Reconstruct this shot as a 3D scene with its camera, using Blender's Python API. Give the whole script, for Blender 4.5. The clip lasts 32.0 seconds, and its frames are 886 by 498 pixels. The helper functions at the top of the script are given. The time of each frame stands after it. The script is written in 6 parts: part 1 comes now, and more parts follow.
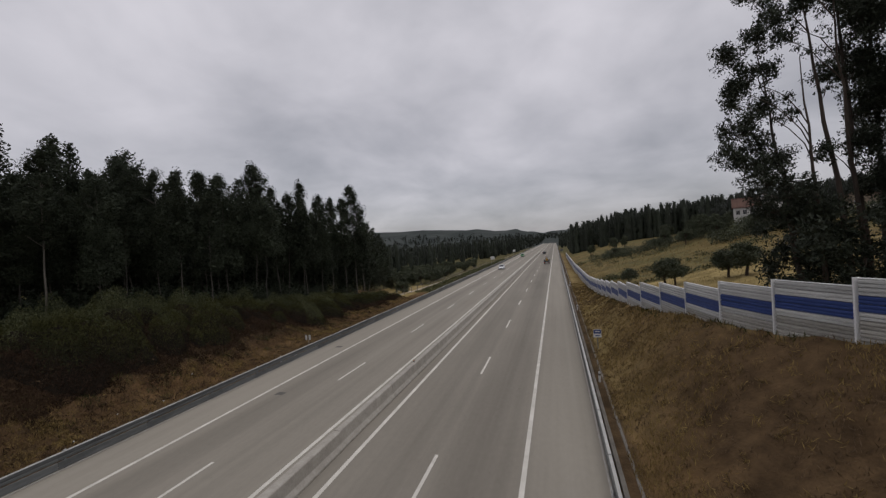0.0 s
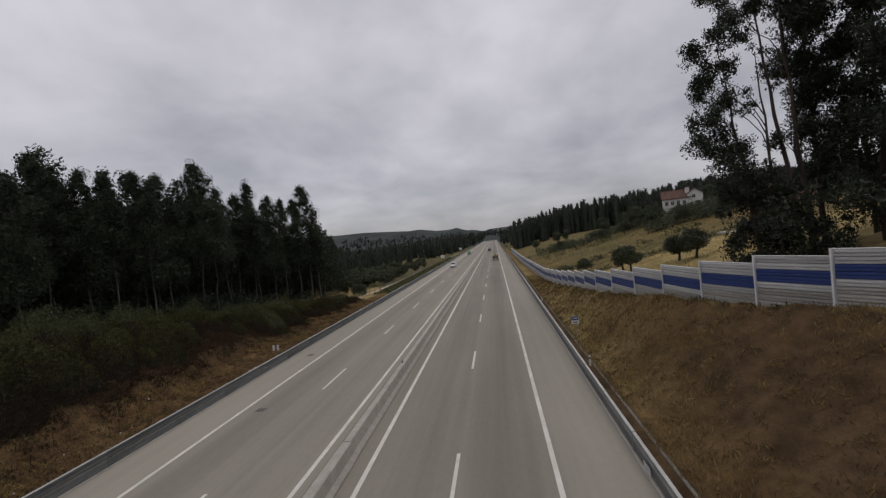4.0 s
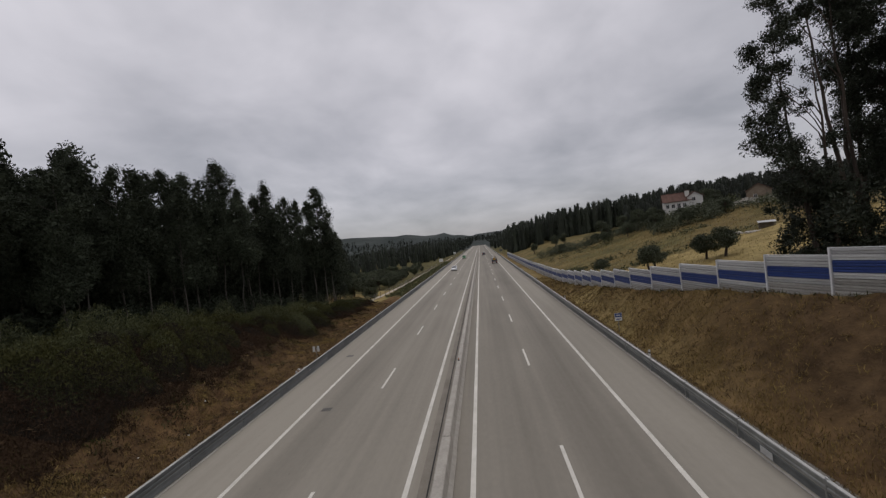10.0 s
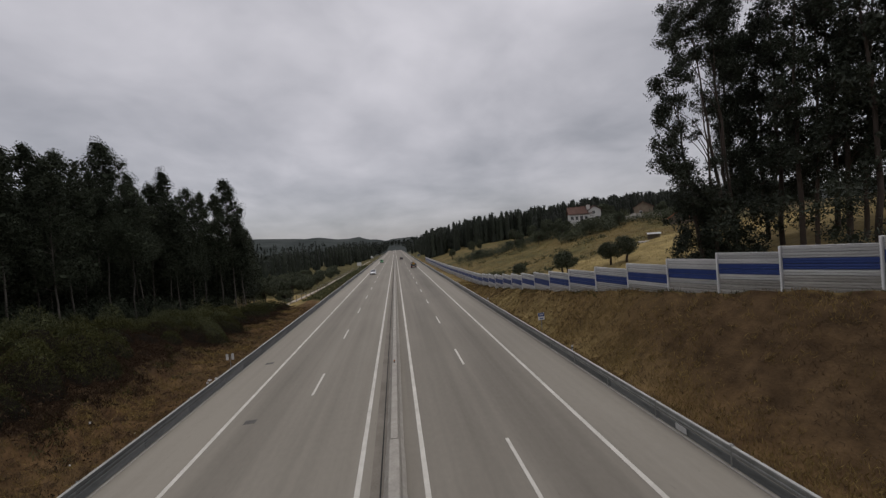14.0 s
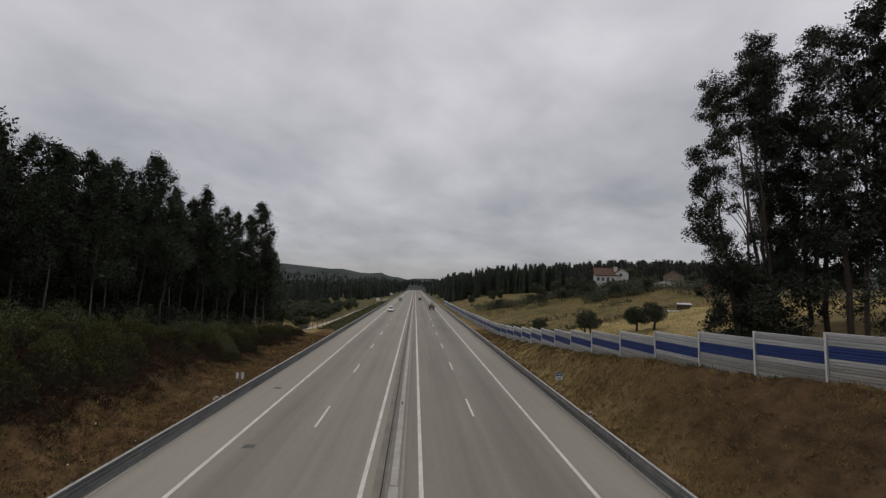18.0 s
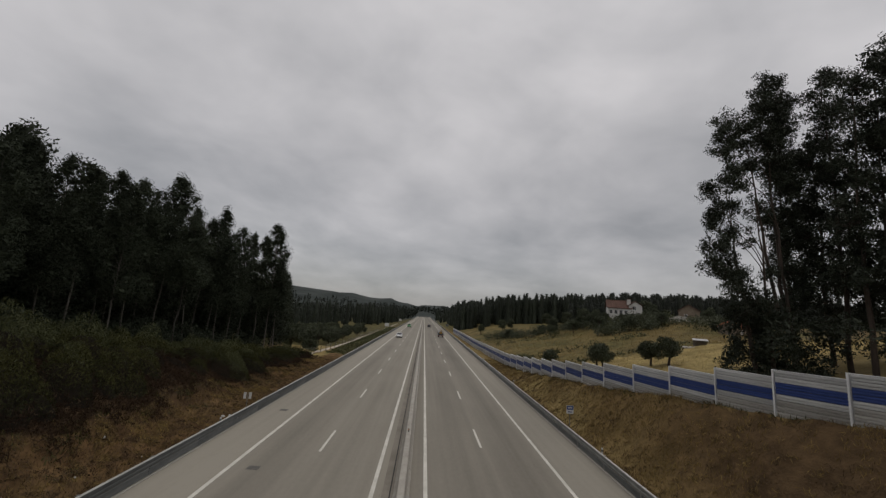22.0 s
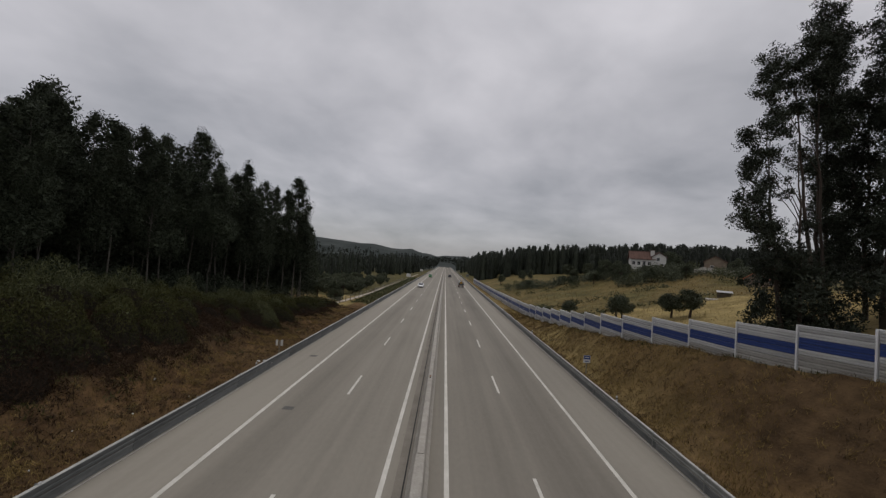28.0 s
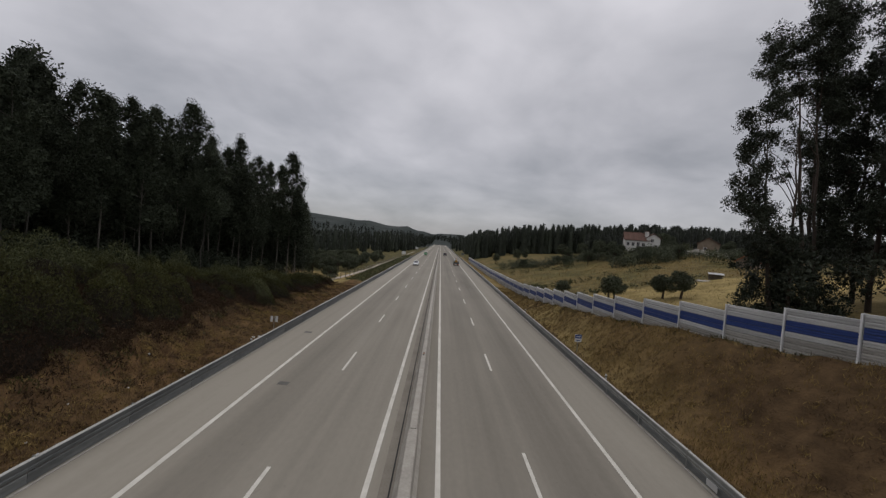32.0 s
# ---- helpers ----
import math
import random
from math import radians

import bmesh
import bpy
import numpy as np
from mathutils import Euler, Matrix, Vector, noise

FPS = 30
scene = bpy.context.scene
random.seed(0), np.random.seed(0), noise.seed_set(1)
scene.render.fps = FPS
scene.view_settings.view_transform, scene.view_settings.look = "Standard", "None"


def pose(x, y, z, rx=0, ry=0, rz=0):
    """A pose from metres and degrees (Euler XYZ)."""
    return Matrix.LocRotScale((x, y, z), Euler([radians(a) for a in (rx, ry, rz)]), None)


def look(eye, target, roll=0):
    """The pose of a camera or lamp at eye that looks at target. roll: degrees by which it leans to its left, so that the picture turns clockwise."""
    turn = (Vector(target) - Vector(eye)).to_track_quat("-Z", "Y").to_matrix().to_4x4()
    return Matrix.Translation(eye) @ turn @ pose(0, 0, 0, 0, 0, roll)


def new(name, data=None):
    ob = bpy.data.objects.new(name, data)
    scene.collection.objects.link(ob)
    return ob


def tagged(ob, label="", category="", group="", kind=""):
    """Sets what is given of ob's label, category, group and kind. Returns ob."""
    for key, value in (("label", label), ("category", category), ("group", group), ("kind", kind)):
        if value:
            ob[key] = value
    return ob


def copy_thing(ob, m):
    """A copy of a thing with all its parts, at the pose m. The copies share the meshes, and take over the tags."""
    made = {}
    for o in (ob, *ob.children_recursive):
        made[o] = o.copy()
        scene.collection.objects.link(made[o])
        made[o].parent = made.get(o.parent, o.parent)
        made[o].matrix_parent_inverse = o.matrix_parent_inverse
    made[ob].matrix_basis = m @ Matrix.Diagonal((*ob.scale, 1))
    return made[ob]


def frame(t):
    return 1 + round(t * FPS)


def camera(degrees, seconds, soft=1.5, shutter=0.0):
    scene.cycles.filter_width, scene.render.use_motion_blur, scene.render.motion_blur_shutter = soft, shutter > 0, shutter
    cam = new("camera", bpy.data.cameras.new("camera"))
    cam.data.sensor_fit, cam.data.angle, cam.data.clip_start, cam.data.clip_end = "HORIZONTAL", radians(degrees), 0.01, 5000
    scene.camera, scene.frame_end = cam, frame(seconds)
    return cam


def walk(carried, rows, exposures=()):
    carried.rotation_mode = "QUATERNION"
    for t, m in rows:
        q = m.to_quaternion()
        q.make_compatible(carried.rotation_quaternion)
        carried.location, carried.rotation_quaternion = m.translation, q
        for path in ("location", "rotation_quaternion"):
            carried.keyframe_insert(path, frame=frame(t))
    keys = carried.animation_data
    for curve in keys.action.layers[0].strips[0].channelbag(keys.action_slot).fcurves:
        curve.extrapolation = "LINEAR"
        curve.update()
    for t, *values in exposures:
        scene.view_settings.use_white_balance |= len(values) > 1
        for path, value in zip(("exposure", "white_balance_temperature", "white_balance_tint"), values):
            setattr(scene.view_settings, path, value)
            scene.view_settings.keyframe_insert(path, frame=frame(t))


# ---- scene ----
cam = camera(98.46, 32.0, soft=1.35)
PATH = [
    (0, (10.541, 0.448, 9.311), (4.895, 19.633, 9.087), -3.41),
    (0.5, (10.242, 0.357, 9.278), (4.108, 19.386, 8.777), -3.29),
    (1, (9.773, 0.405, 9.233), (5.346, 19.901, 8.685), -3.02),
    (1.5, (9.401, 0.385, 9.200), (4.427, 19.756, 8.999), -4.04),
    (2, (9.094, 0.262, 9.265), (3.473, 19.447, 8.707), -4.54),
    (2.5, (8.692, 0.426, 9.257), (5.180, 20.103, 8.561), -4.25),
    (4.5, (6.975, 0.397, 9.124), (4.295, 20.214, 8.792), -5.83),
    (5, (6.580, 0.110, 9.197), (1.275, 19.393, 8.991), -6.18),
    (5.5, (6.171, 0.089, 9.155), (2.323, 19.713, 8.846), -5.98),
    (6, (5.754, -0.323, 9.233), (0.842, 19.062, 8.926), -7.55),
    (6.5, (5.273, -0.260, 9.245), (0.335, 19.114, 8.733), -5.66),
    (7, (4.900, -0.038, 9.156), (1.902, 19.733, 8.771), -6.32),
    (7.5, (4.434, -0.244, 9.223), (0.468, 19.358, 8.986), -6.50),
    (8, (4.107, -0.459, 9.368), (-1.519, 18.728, 8.900), -5.76),
    (8.5, (3.792, -0.380, 9.449), (-0.834, 19.037, 8.200), -5.91),
    (9, (3.438, -0.363, 9.404), (-1.251, 19.038, 8.135), -7.66),
    (9.5, (2.918, -0.222, 9.349), (-1.923, 19.110, 7.662), -6.78),
    (10, (2.452, -0.181, 9.090), (0.506, 19.723, 8.859), -6.03),
    (10.5, (2.100, -0.144, 9.027), (0.815, 19.814, 8.828), -7.82),
    (11, (1.676, -0.169, 9.110), (-0.735, 19.671, 8.355), -8.37),
    (11.5, (1.289, -0.323, 9.075), (-1.838, 19.430, 8.948), -9.12),
    (12, (1.187, -0.054, 8.944), (1.146, 19.937, 9.535), -8.37),
    (12.5, (0.972, 0.020, 8.894), (1.032, 20.020, 8.848), -8.35),
    (13, (0.800, 0.067, 8.869), (0.977, 20.053, 8.158), -8.37),
    (13.5, (0.815, 0.084, 8.850), (2.485, 20.004, 8.218), -7.78),
    (15.5, (0.632, 0.243, 8.804), (3.294, 20.064, 9.024), 2.53),
    (16, (0.566, 0.234, 8.805), (3.123, 20.069, 8.657), 2.70),
    (16.5, (0.595, 0.138, 8.800), (1.518, 20.090, 9.819), 2.51),
    (17, (0.592, 0.079, 8.760), (1.320, 19.996, 10.433), 2.99),
    (17.5, (0.618, 0.105, 8.731), (1.580, 20.040, 10.028), 2.57),
    (18, (0.594, 0.154, 8.699), (1.957, 20.009, 10.673), 2.35),
    (18.5, (0.578, 0.168, 8.685), (2.199, 20.007, 10.637), 1.94),
    (19, (0.539, 0.159, 8.601), (2.203, 19.970, 10.782), 2.95),
    (19.5, (0.530, 0.112, 8.519), (1.987, 19.803, 11.701), 3.03),
    (20, (0.567, 0.123, 8.550), (1.801, 19.884, 11.375), 2.99),
    (20.5, (0.551, 0.088, 8.576), (1.763, 19.874, 11.228), 3.66),
    (21, (0.544, 0.068, 8.582), (1.865, 19.834, 11.334), 4.17),
    (21.5, (0.520, -0.037, 8.542), (1.482, 19.682, 11.744), 4.33),
    (22, (0.513, -0.109, 8.557), (1.211, 19.597, 11.903), 4.35),
    (22.5, (0.533, -0.117, 8.651), (1.160, 19.690, 11.354), 4.39),
    (23, (0.559, -0.191, 8.643), (0.815, 19.570, 11.714), 5.07),
    (23.5, (0.579, -0.081, 8.649), (1.206, 19.687, 11.623), 5.30),
    (24, (0.563, 0.031, 8.621), (1.746, 19.848, 11.043), 7.09),
    (24.5, (0.529, 0.078, 8.670), (1.905, 19.921, 10.756), 7.52),
    (25, (0.547, 0.106, 8.696), (1.957, 19.961, 10.647), 7.89),
    (25.5, (0.520, -0.018, 8.698), (0.996, 19.872, 10.739), 4.87),
    (27.5, (0.557, 0.052, 8.796), (1.722, 20.002, 9.592), 7.98),
    (28, (0.562, -0.110, 8.822), (0.394, 19.876, 9.534), 4.29),
    (28.5, (0.558, -0.073, 8.815), (0.523, 19.922, 9.262), 4.54),
    (29, (0.632, -0.030, 8.847), (0.878, 19.968, 9.011), 5.60),
    (29.5, (0.624, 0.025, 8.883), (1.211, 20.013, 8.509), 6.61),
    (30, (0.628, -0.053, 8.855), (0.751, 19.944, 9.186), 4.43),
    (30.5, (0.642, -0.058, 8.874), (0.724, 19.941, 8.755), 4.40),
    (31, (0.636, -0.033, 8.874), (0.761, 19.965, 8.598), 4.77),
    (31.5, (0.591, 0.015, 8.916), (1.066, 19.988, 7.993), 6.24),
    (32, (0.592, -0.036, 8.907), (0.750, 19.959, 8.489), 5.08),
]
walk(cam, [(t, look(e, a, r)) for t, e, a, r in PATH],
     [(0, 0.02, 6450, 12), (9, 0.03, 6450, 12), (12, 0.09, 6450, 11), (13, -0.05, 6450, 12), (16, 0.06, 6450, 10), (18, -0.03, 6500, 10), (19, -0.07, 6550, 8), (22, -0.16, 6700, 8), (25, -0.18, 6650, 8), (28, -0.10, 6500, 10), (30, 0.0, 6450, 10), (32, 0.0, 6450, 10)])

# ---- world and light: a thin bright overcast with soft cloud structure ----
world = bpy.data.worlds.new("overcast_sky")
scene.world = world
world.use_nodes = True
wn, wl = world.node_tree.nodes, world.node_tree.links
wn.clear()
w_out = wn.new("ShaderNodeOutputWorld")
w_bg = wn.new("ShaderNodeBackground")
w_sky = wn.new("ShaderNodeTexSky")
w_sky.sky_type, w_sky.sun_disc = "NISHITA", False
w_sky.sun_elevation, w_sky.sun_rotation = radians(50), radians(150)
w_tc = wn.new("ShaderNodeTexCoord")
w_sep = wn.new("ShaderNodeSeparateXYZ")
wl.new(w_tc.outputs["Generated"], w_sep.inputs[0])


def w_math(op, a, b=None, clamp=False):
    n = wn.new("ShaderNodeMath")
    n.operation, n.use_clamp = op, clamp
    for i, v in enumerate((a, b)):
        if v is None:
            continue
        if isinstance(v, (int, float)):
            n.inputs[i].default_value = v
        else:
            wl.new(v, n.inputs[i])
    return n.outputs[0]


# cloud deck: directions laid onto a flat layer overhead
up = w_math("MAXIMUM", w_sep.outputs[2], 0.0)
flat = w_math("ADD", up, 0.30)
w_comb = wn.new("ShaderNodeCombineXYZ")
wl.new(w_math("DIVIDE", w_sep.outputs[0], flat), w_comb.inputs[0])
wl.new(w_math("DIVIDE", w_sep.outputs[1], flat), w_comb.inputs[1])
n_big, n_fine = wn.new("ShaderNodeTexNoise"), wn.new("ShaderNodeTexNoise")
for n, sc, det, dist in ((n_big, 1.05, 5.0, 0.35), (n_fine, 3.4, 7.0, 0.3)):
    n.inputs["Scale"].default_value, n.inputs["Detail"].default_value = sc, det
    n.inputs["Roughness"].default_value, n.inputs["Distortion"].default_value = 0.5, dist
    wl.new(w_comb.outputs[0], n.inputs["Vector"])
cloud = w_math("ADD", w_math("MULTIPLY", n_big.outputs["Fac"], 0.74), w_math("MULTIPLY", n_fine.outputs["Fac"], 0.26))
ramp = wn.new("ShaderNodeValToRGB")
ramp.color_ramp.elements[0].position, ramp.color_ramp.elements[0].color = 0.34, (0.290, 0.288, 0.305, 1)
ramp.color_ramp.elements[1].position, ramp.color_ramp.elements[1].color = 0.66, (0.555, 0.538, 0.560, 1)
wl.new(cloud, ramp.inputs[0])
# the deck is thinner and brighter high up
high = w_math("MINIMUM", w_math("ADD", w_math("MULTIPLY", up, 2.2), 0.64), w_math("ADD", w_math("MULTIPLY", up, 0.85), 0.84))
w_mul = wn.new("ShaderNodeMix")
w_mul.data_type, w_mul.blend_type = "RGBA", "MULTIPLY"
w_mul.inputs["Factor"].default_value = 1.0
wl.new(ramp.outputs[0], w_mul.inputs["A"])
wl.new(high, w_mul.inputs["B"])
w_add = wn.new("ShaderNodeMix")
w_add.data_type, w_add.blend_type = "RGBA", "ADD"
w_add.inputs["Factor"].default_value = 0.012
wl.new(w_mul.outputs["Result"], w_add.inputs["A"])
wl.new(w_sky.outputs[0], w_add.inputs["B"])
wl.new(w_add.outputs["Result"], w_bg.inputs[0])
w_bg.inputs[1].default_value = 1.0
wl.new(w_bg.outputs[0], w_out.inputs[0])

sun = new("sun", bpy.data.lights.new("sun", "SUN"))
sun.data.energy, sun.data.angle, sun.data.color = 0.55, radians(40), (1.0, 0.97, 0.93)
sun.matrix_world = look((0, 0, 60), (-14, 24, 0))


# ---- materials ----
def material(name, dark, light, rough=0.8, scale=2.0, fine=30.0, bump=0.2, depth=0.01, metal=0.0, spread=0.12, island=0.0,
             stretch=(1, 1, 1), spec=0.3):
    """Two scales of colour grain between two base colours, with relief; spread varies whole objects, island varies loose pieces."""
    m = bpy.data.materials.new(name)
    m.use_nodes = True
    nt = m.node_tree
    b = nt.nodes["Principled BSDF"]
    b.inputs["Roughness"].default_value, b.inputs["Metallic"].default_value = rough, metal
    b.inputs["Specular IOR Level"].default_value = spec
    tc, mp = nt.nodes.new("ShaderNodeTexCoord"), nt.nodes.new("ShaderNodeMapping")
    mp.inputs["Scale"].default_value = stretch
    nt.links.new(tc.outputs["Object"], mp.inputs["Vector"])
    big, small = nt.nodes.new("ShaderNodeTexNoise"), nt.nodes.new("ShaderNodeTexNoise")
    for n, s in ((big, scale), (small, fine)):
        n.inputs["Scale"].default_value, n.inputs["Detail"].default_value = s, 5
        nt.links.new(mp.outputs[0], n.inputs["Vector"])
    f = nt.nodes.new("ShaderNodeMix")
    f.inputs["Factor"].default_value = 0.4
    nt.links.new(big.outputs["Fac"], f.inputs["A"])
    nt.links.new(small.outputs["Fac"], f.inputs["B"])
    r = nt.nodes.new("ShaderNodeValToRGB")
    r.color_ramp.elements[0].position, r.color_ramp.elements[0].color = 0.32, (*dark, 1)
    r.color_ramp.elements[1].position, r.color_ramp.elements[1].color = 0.68, (*light, 1)
    nt.links.new(f.outputs["Result"], r.inputs[0])
    hsv = nt.nodes.new("ShaderNodeHueSaturation")
    nt.links.new(r.outputs[0], hsv.inputs["Color"])
    oi, geo = nt.nodes.new("ShaderNodeObjectInfo"), nt.nodes.new("ShaderNodeNewGeometry")
    a = nt.nodes.new("ShaderNodeMath")
    a.operation = "MULTIPLY_ADD"
    a.inputs[1].default_value, a.inputs[2].default_value = spread, 1 - spread / 2 - island / 2
    nt.links.new(oi.outputs["Random"], a.inputs[0])
    a2 = nt.nodes.new("ShaderNodeMath")
    a2.operation = "MULTIPLY_ADD"
    a2.inputs[1].default_value = island
    nt.links.new(geo.outputs["Random Per Island"], a2.inputs[0])
    nt.links.new(a.outputs[0], a2.inputs[2])
    nt.links.new(a2.outputs[0], hsv.inputs["Value"])
    nt.links.new(hsv.outputs[0], b.inputs["Base Color"])
    if bump:
        bp = nt.nodes.new("ShaderNodeBump")
        bp.inputs["Strength"].default_value, bp.inputs["Distance"].default_value = bump, depth
        nt.links.new(small.outputs["Fac"], bp.inputs["Height"])
        nt.links.new(bp.outputs[0], b.inputs["Normal"])
    return m


M = {}
M["white_line"] = material("road_paint", (0.46, 0.44, 0.38), (0.70, 0.67, 0.60), 0.7, 1.2, 25, 0.1, spread=0.06)
M["concrete"] = material("barrier_concrete", (0.29, 0.268, 0.230), (0.425, 0.398, 0.345), 0.88, 2.2, 11, 0.4, spread=0.10)
M["gutter"] = material("gutter_concrete", (0.10, 0.092, 0.080), (0.20, 0.185, 0.160), 0.9, 0.8, 12, 0.4)
M["median_dust"] = material("median_dusty_asphalt", (0.165, 0.146, 0.118), (0.255, 0.230, 0.190), 0.9, 0.8, 12, 0.3)
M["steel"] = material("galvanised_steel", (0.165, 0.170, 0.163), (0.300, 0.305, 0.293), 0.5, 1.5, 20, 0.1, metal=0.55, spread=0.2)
# rail's top edge: the sky light on it is put into this colour
M["rim"] = material("sky_lit_steel_rim", (0.34, 0.335, 0.31), (0.50, 0.495, 0.465), 0.6, 1.2, 14, 0.05, spread=0.15)
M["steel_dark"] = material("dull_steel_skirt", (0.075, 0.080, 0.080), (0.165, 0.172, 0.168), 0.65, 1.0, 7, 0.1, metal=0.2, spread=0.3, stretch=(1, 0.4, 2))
M["panel"] = material("noise_panel_grey", (0.31, 0.308, 0.298), (0.58, 0.578, 0.562), 0.6, 0.9, 14, 0.1, spread=0.26, stretch=(1, 0.5, 3))
M["panel_dirty"] = material("noise_panel_splashed", (0.20, 0.188, 0.165), (0.46, 0.442, 0.405), 0.7, 0.7, 9, 0.15, spread=0.30, stretch=(1, 0.4, 3))
M["panel_core"] = material("noise_panel_core", (0.10, 0.10, 0.098), (0.17, 0.17, 0.165), 0.8, 1, 12, 0.1)
M["blue"] = material("noise_panel_blue", (0.022, 0.042, 0.145), (0.040, 0.068, 0.210), 0.5, 0.9, 14, 0.1, spread=0.14)
M["post"] = material("white_steel_post", (0.58, 0.58, 0.57), (0.74, 0.74, 0.73), 0.5, 1.2, 18, 0.05)
M["plinth"] = material("plinth_concrete", (0.30, 0.28, 0.25), (0.44, 0.42, 0.38), 0.9, 1.2, 12, 0.3)
M["leaf_forest"] = material("eucalyptus_leaves_deep", (0.021, 0.026, 0.017), (0.045, 0.054, 0.033), 0.7, 0.35, 4, 0, spread=0.35, island=0.3, spec=0.12)
M["leaf_euca"] = material("eucalyptus_leaves", (0.018, 0.023, 0.015), (0.042, 0.050, 0.031), 0.6, 0.4, 4, 0, spread=0.25, island=0.4, spec=0.2)
# broom and heather tones get ranked by height, so they carry shading too
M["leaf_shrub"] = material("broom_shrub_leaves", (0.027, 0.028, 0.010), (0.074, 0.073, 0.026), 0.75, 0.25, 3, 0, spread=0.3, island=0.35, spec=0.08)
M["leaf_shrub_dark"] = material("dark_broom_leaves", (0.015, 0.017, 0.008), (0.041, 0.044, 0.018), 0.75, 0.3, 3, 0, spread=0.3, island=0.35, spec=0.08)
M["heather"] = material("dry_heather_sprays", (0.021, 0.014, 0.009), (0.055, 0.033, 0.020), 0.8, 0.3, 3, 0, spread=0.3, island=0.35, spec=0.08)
# near-black brown: painted shade inside the scrub, and the verge's dark clods
M["shade_clods"] = material("scrub_shade_and_clods", (0.009, 0.007, 0.005), (0.022, 0.017, 0.012), 0.9, 1.5, 9, 0.6, 0.05, spread=0.3, spec=0.08)
M["leaf_olive"] = material("olive_leaves", (0.036, 0.043, 0.026), (0.078, 0.088, 0.053), 0.65, 0.8, 5, 0, spread=0.2, island=0.5, spec=0.15)
M["leaf_orchard"] = material("orchard_leaves", (0.038, 0.045, 0.027), (0.086, 0.096, 0.055), 0.65, 0.6, 4, 0, spread=0.45, island=0.4, spec=0.2)
M["leaf_pine"] = material("pine_needles_far", (0.010, 0.014, 0.009), (0.021, 0.026, 0.015), 0.7, 0.05, 0.8, 0, spread=0.3, island=0.5)
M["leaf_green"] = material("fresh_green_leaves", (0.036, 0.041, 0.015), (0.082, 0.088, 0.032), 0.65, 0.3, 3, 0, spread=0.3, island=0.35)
M["leaf_dead"] = material("dry_bramble", (0.055, 0.035, 0.019), (0.118, 0.075, 0.038), 0.8, 0.5, 4, 0, spread=0.3, island=0.6)
M["straw"] = material("dry_grass_straw", (0.105, 0.070, 0.023), (0.245, 0.172, 0.060), 0.85, 0.22, 3, 0, spread=0.2, island=0.4)
M["straw_field"] = material("pale_field_straw", (0.190, 0.146, 0.058), (0.350, 0.280, 0.118), 0.85, 0.12, 2, 0, spread=0.1, island=0.35)
M["bark_pale"] = material("eucalyptus_bark_pale", (0.042, 0.037, 0.031), (0.125, 0.112, 0.095), 0.8, 1.2, 8, 0.4, 0.02, stretch=(1, 1, 0.2), spread=0.8)
M["bark"] = material("eucalyptus_bark_brown", (0.032, 0.024, 0.019), (0.080, 0.060, 0.046), 0.85, 1.0, 9, 0.5, 0.02, stretch=(1, 1, 0.2), spread=0.3)
M["render"] = material("white_render", (0.46, 0.45, 0.42), (0.64, 0.63, 0.60), 0.85, 0.3, 6, 0.1)
M["stone"] = material("brown_stone", (0.13, 0.10, 0.075), (0.25, 0.20, 0.15), 0.9, 0.8, 5, 0.4, 0.03)
M["tile"] = material("clay_roof_tile", (0.060, 0.034, 0.026), (0.118, 0.066, 0.050), 0.85, 1.0, 9, 0.2, spread=0.35)
M["tile_red"] = material("orange_roof_tile", (0.26, 0.095, 0.055), (0.40, 0.17, 0.10), 0.85, 1.0, 9, 0.2, spread=0.3)
M["dark"] = material("dark_opening", (0.012, 0.012, 0.013), (0.025, 0.025, 0.026), 0.4, 2, 10, 0)
M["metal_roof"] = material("pale_metal_sheet", (0.36, 0.36, 0.35), (0.52, 0.52, 0.50), 0.5, 0.6, 8, 0.05, spread=0.2)
M["wood"] = material("weathered_wood", (0.10, 0.085, 0.070), (0.21, 0.18, 0.15), 0.85, 1.5, 12, 0.3)
M["sign_white"] = material("sign_white", (0.42, 0.42, 0.41), (0.56, 0.56, 0.55), 0.5, 2, 10, 0)
M["sign_blue"] = material("sign_blue", (0.030, 0.050, 0.150), (0.045, 0.075, 0.200), 0.5, 2, 10, 0)
M["iron"] = material("cast_iron", (0.075, 0.070, 0.062), (0.130, 0.122, 0.110), 0.6, 4, 20, 0.3)
M["track"] = material("track_gravel", (0.36, 0.31, 0.25), (0.52, 0.46, 0.38), 0.95, 0.3, 6, 0.3)
M["car_white"] = material("white_car_paint", (0.66, 0.67, 0.68), (0.72, 0.73, 0.74), 0.25, 1, 8, 0, spec=0.6)
M["glass_dark"] = material("tinted_glass", (0.014, 0.016, 0.018), (0.022, 0.024, 0.027), 0.08, 1, 5, 0, spec=0.7)
M["rubber"] = material("tyre_rubber", (0.018, 0.018, 0.018), (0.034, 0.033, 0.032), 0.8, 6, 30, 0.1)
M["alloy"] = material("wheel_alloy", (0.30, 0.30, 0.31), (0.42, 0.42, 0.43), 0.35, 5, 20, 0, metal=0.7)
M["bed_grey"] = material("truck_bed_grey", (0.050, 0.052, 0.056), (0.090, 0.093, 0.098), 0.6, 2, 14, 0.1)
M["yellow"] = material("machine_yellow", (0.34, 0.19, 0.030), (0.50, 0.29, 0.055), 0.55, 2, 12, 0.1)
M["green_paint"] = material("green_van_paint", (0.045, 0.21, 0.060), (0.060, 0.26, 0.080), 0.3, 1, 8, 0, spec=0.5)
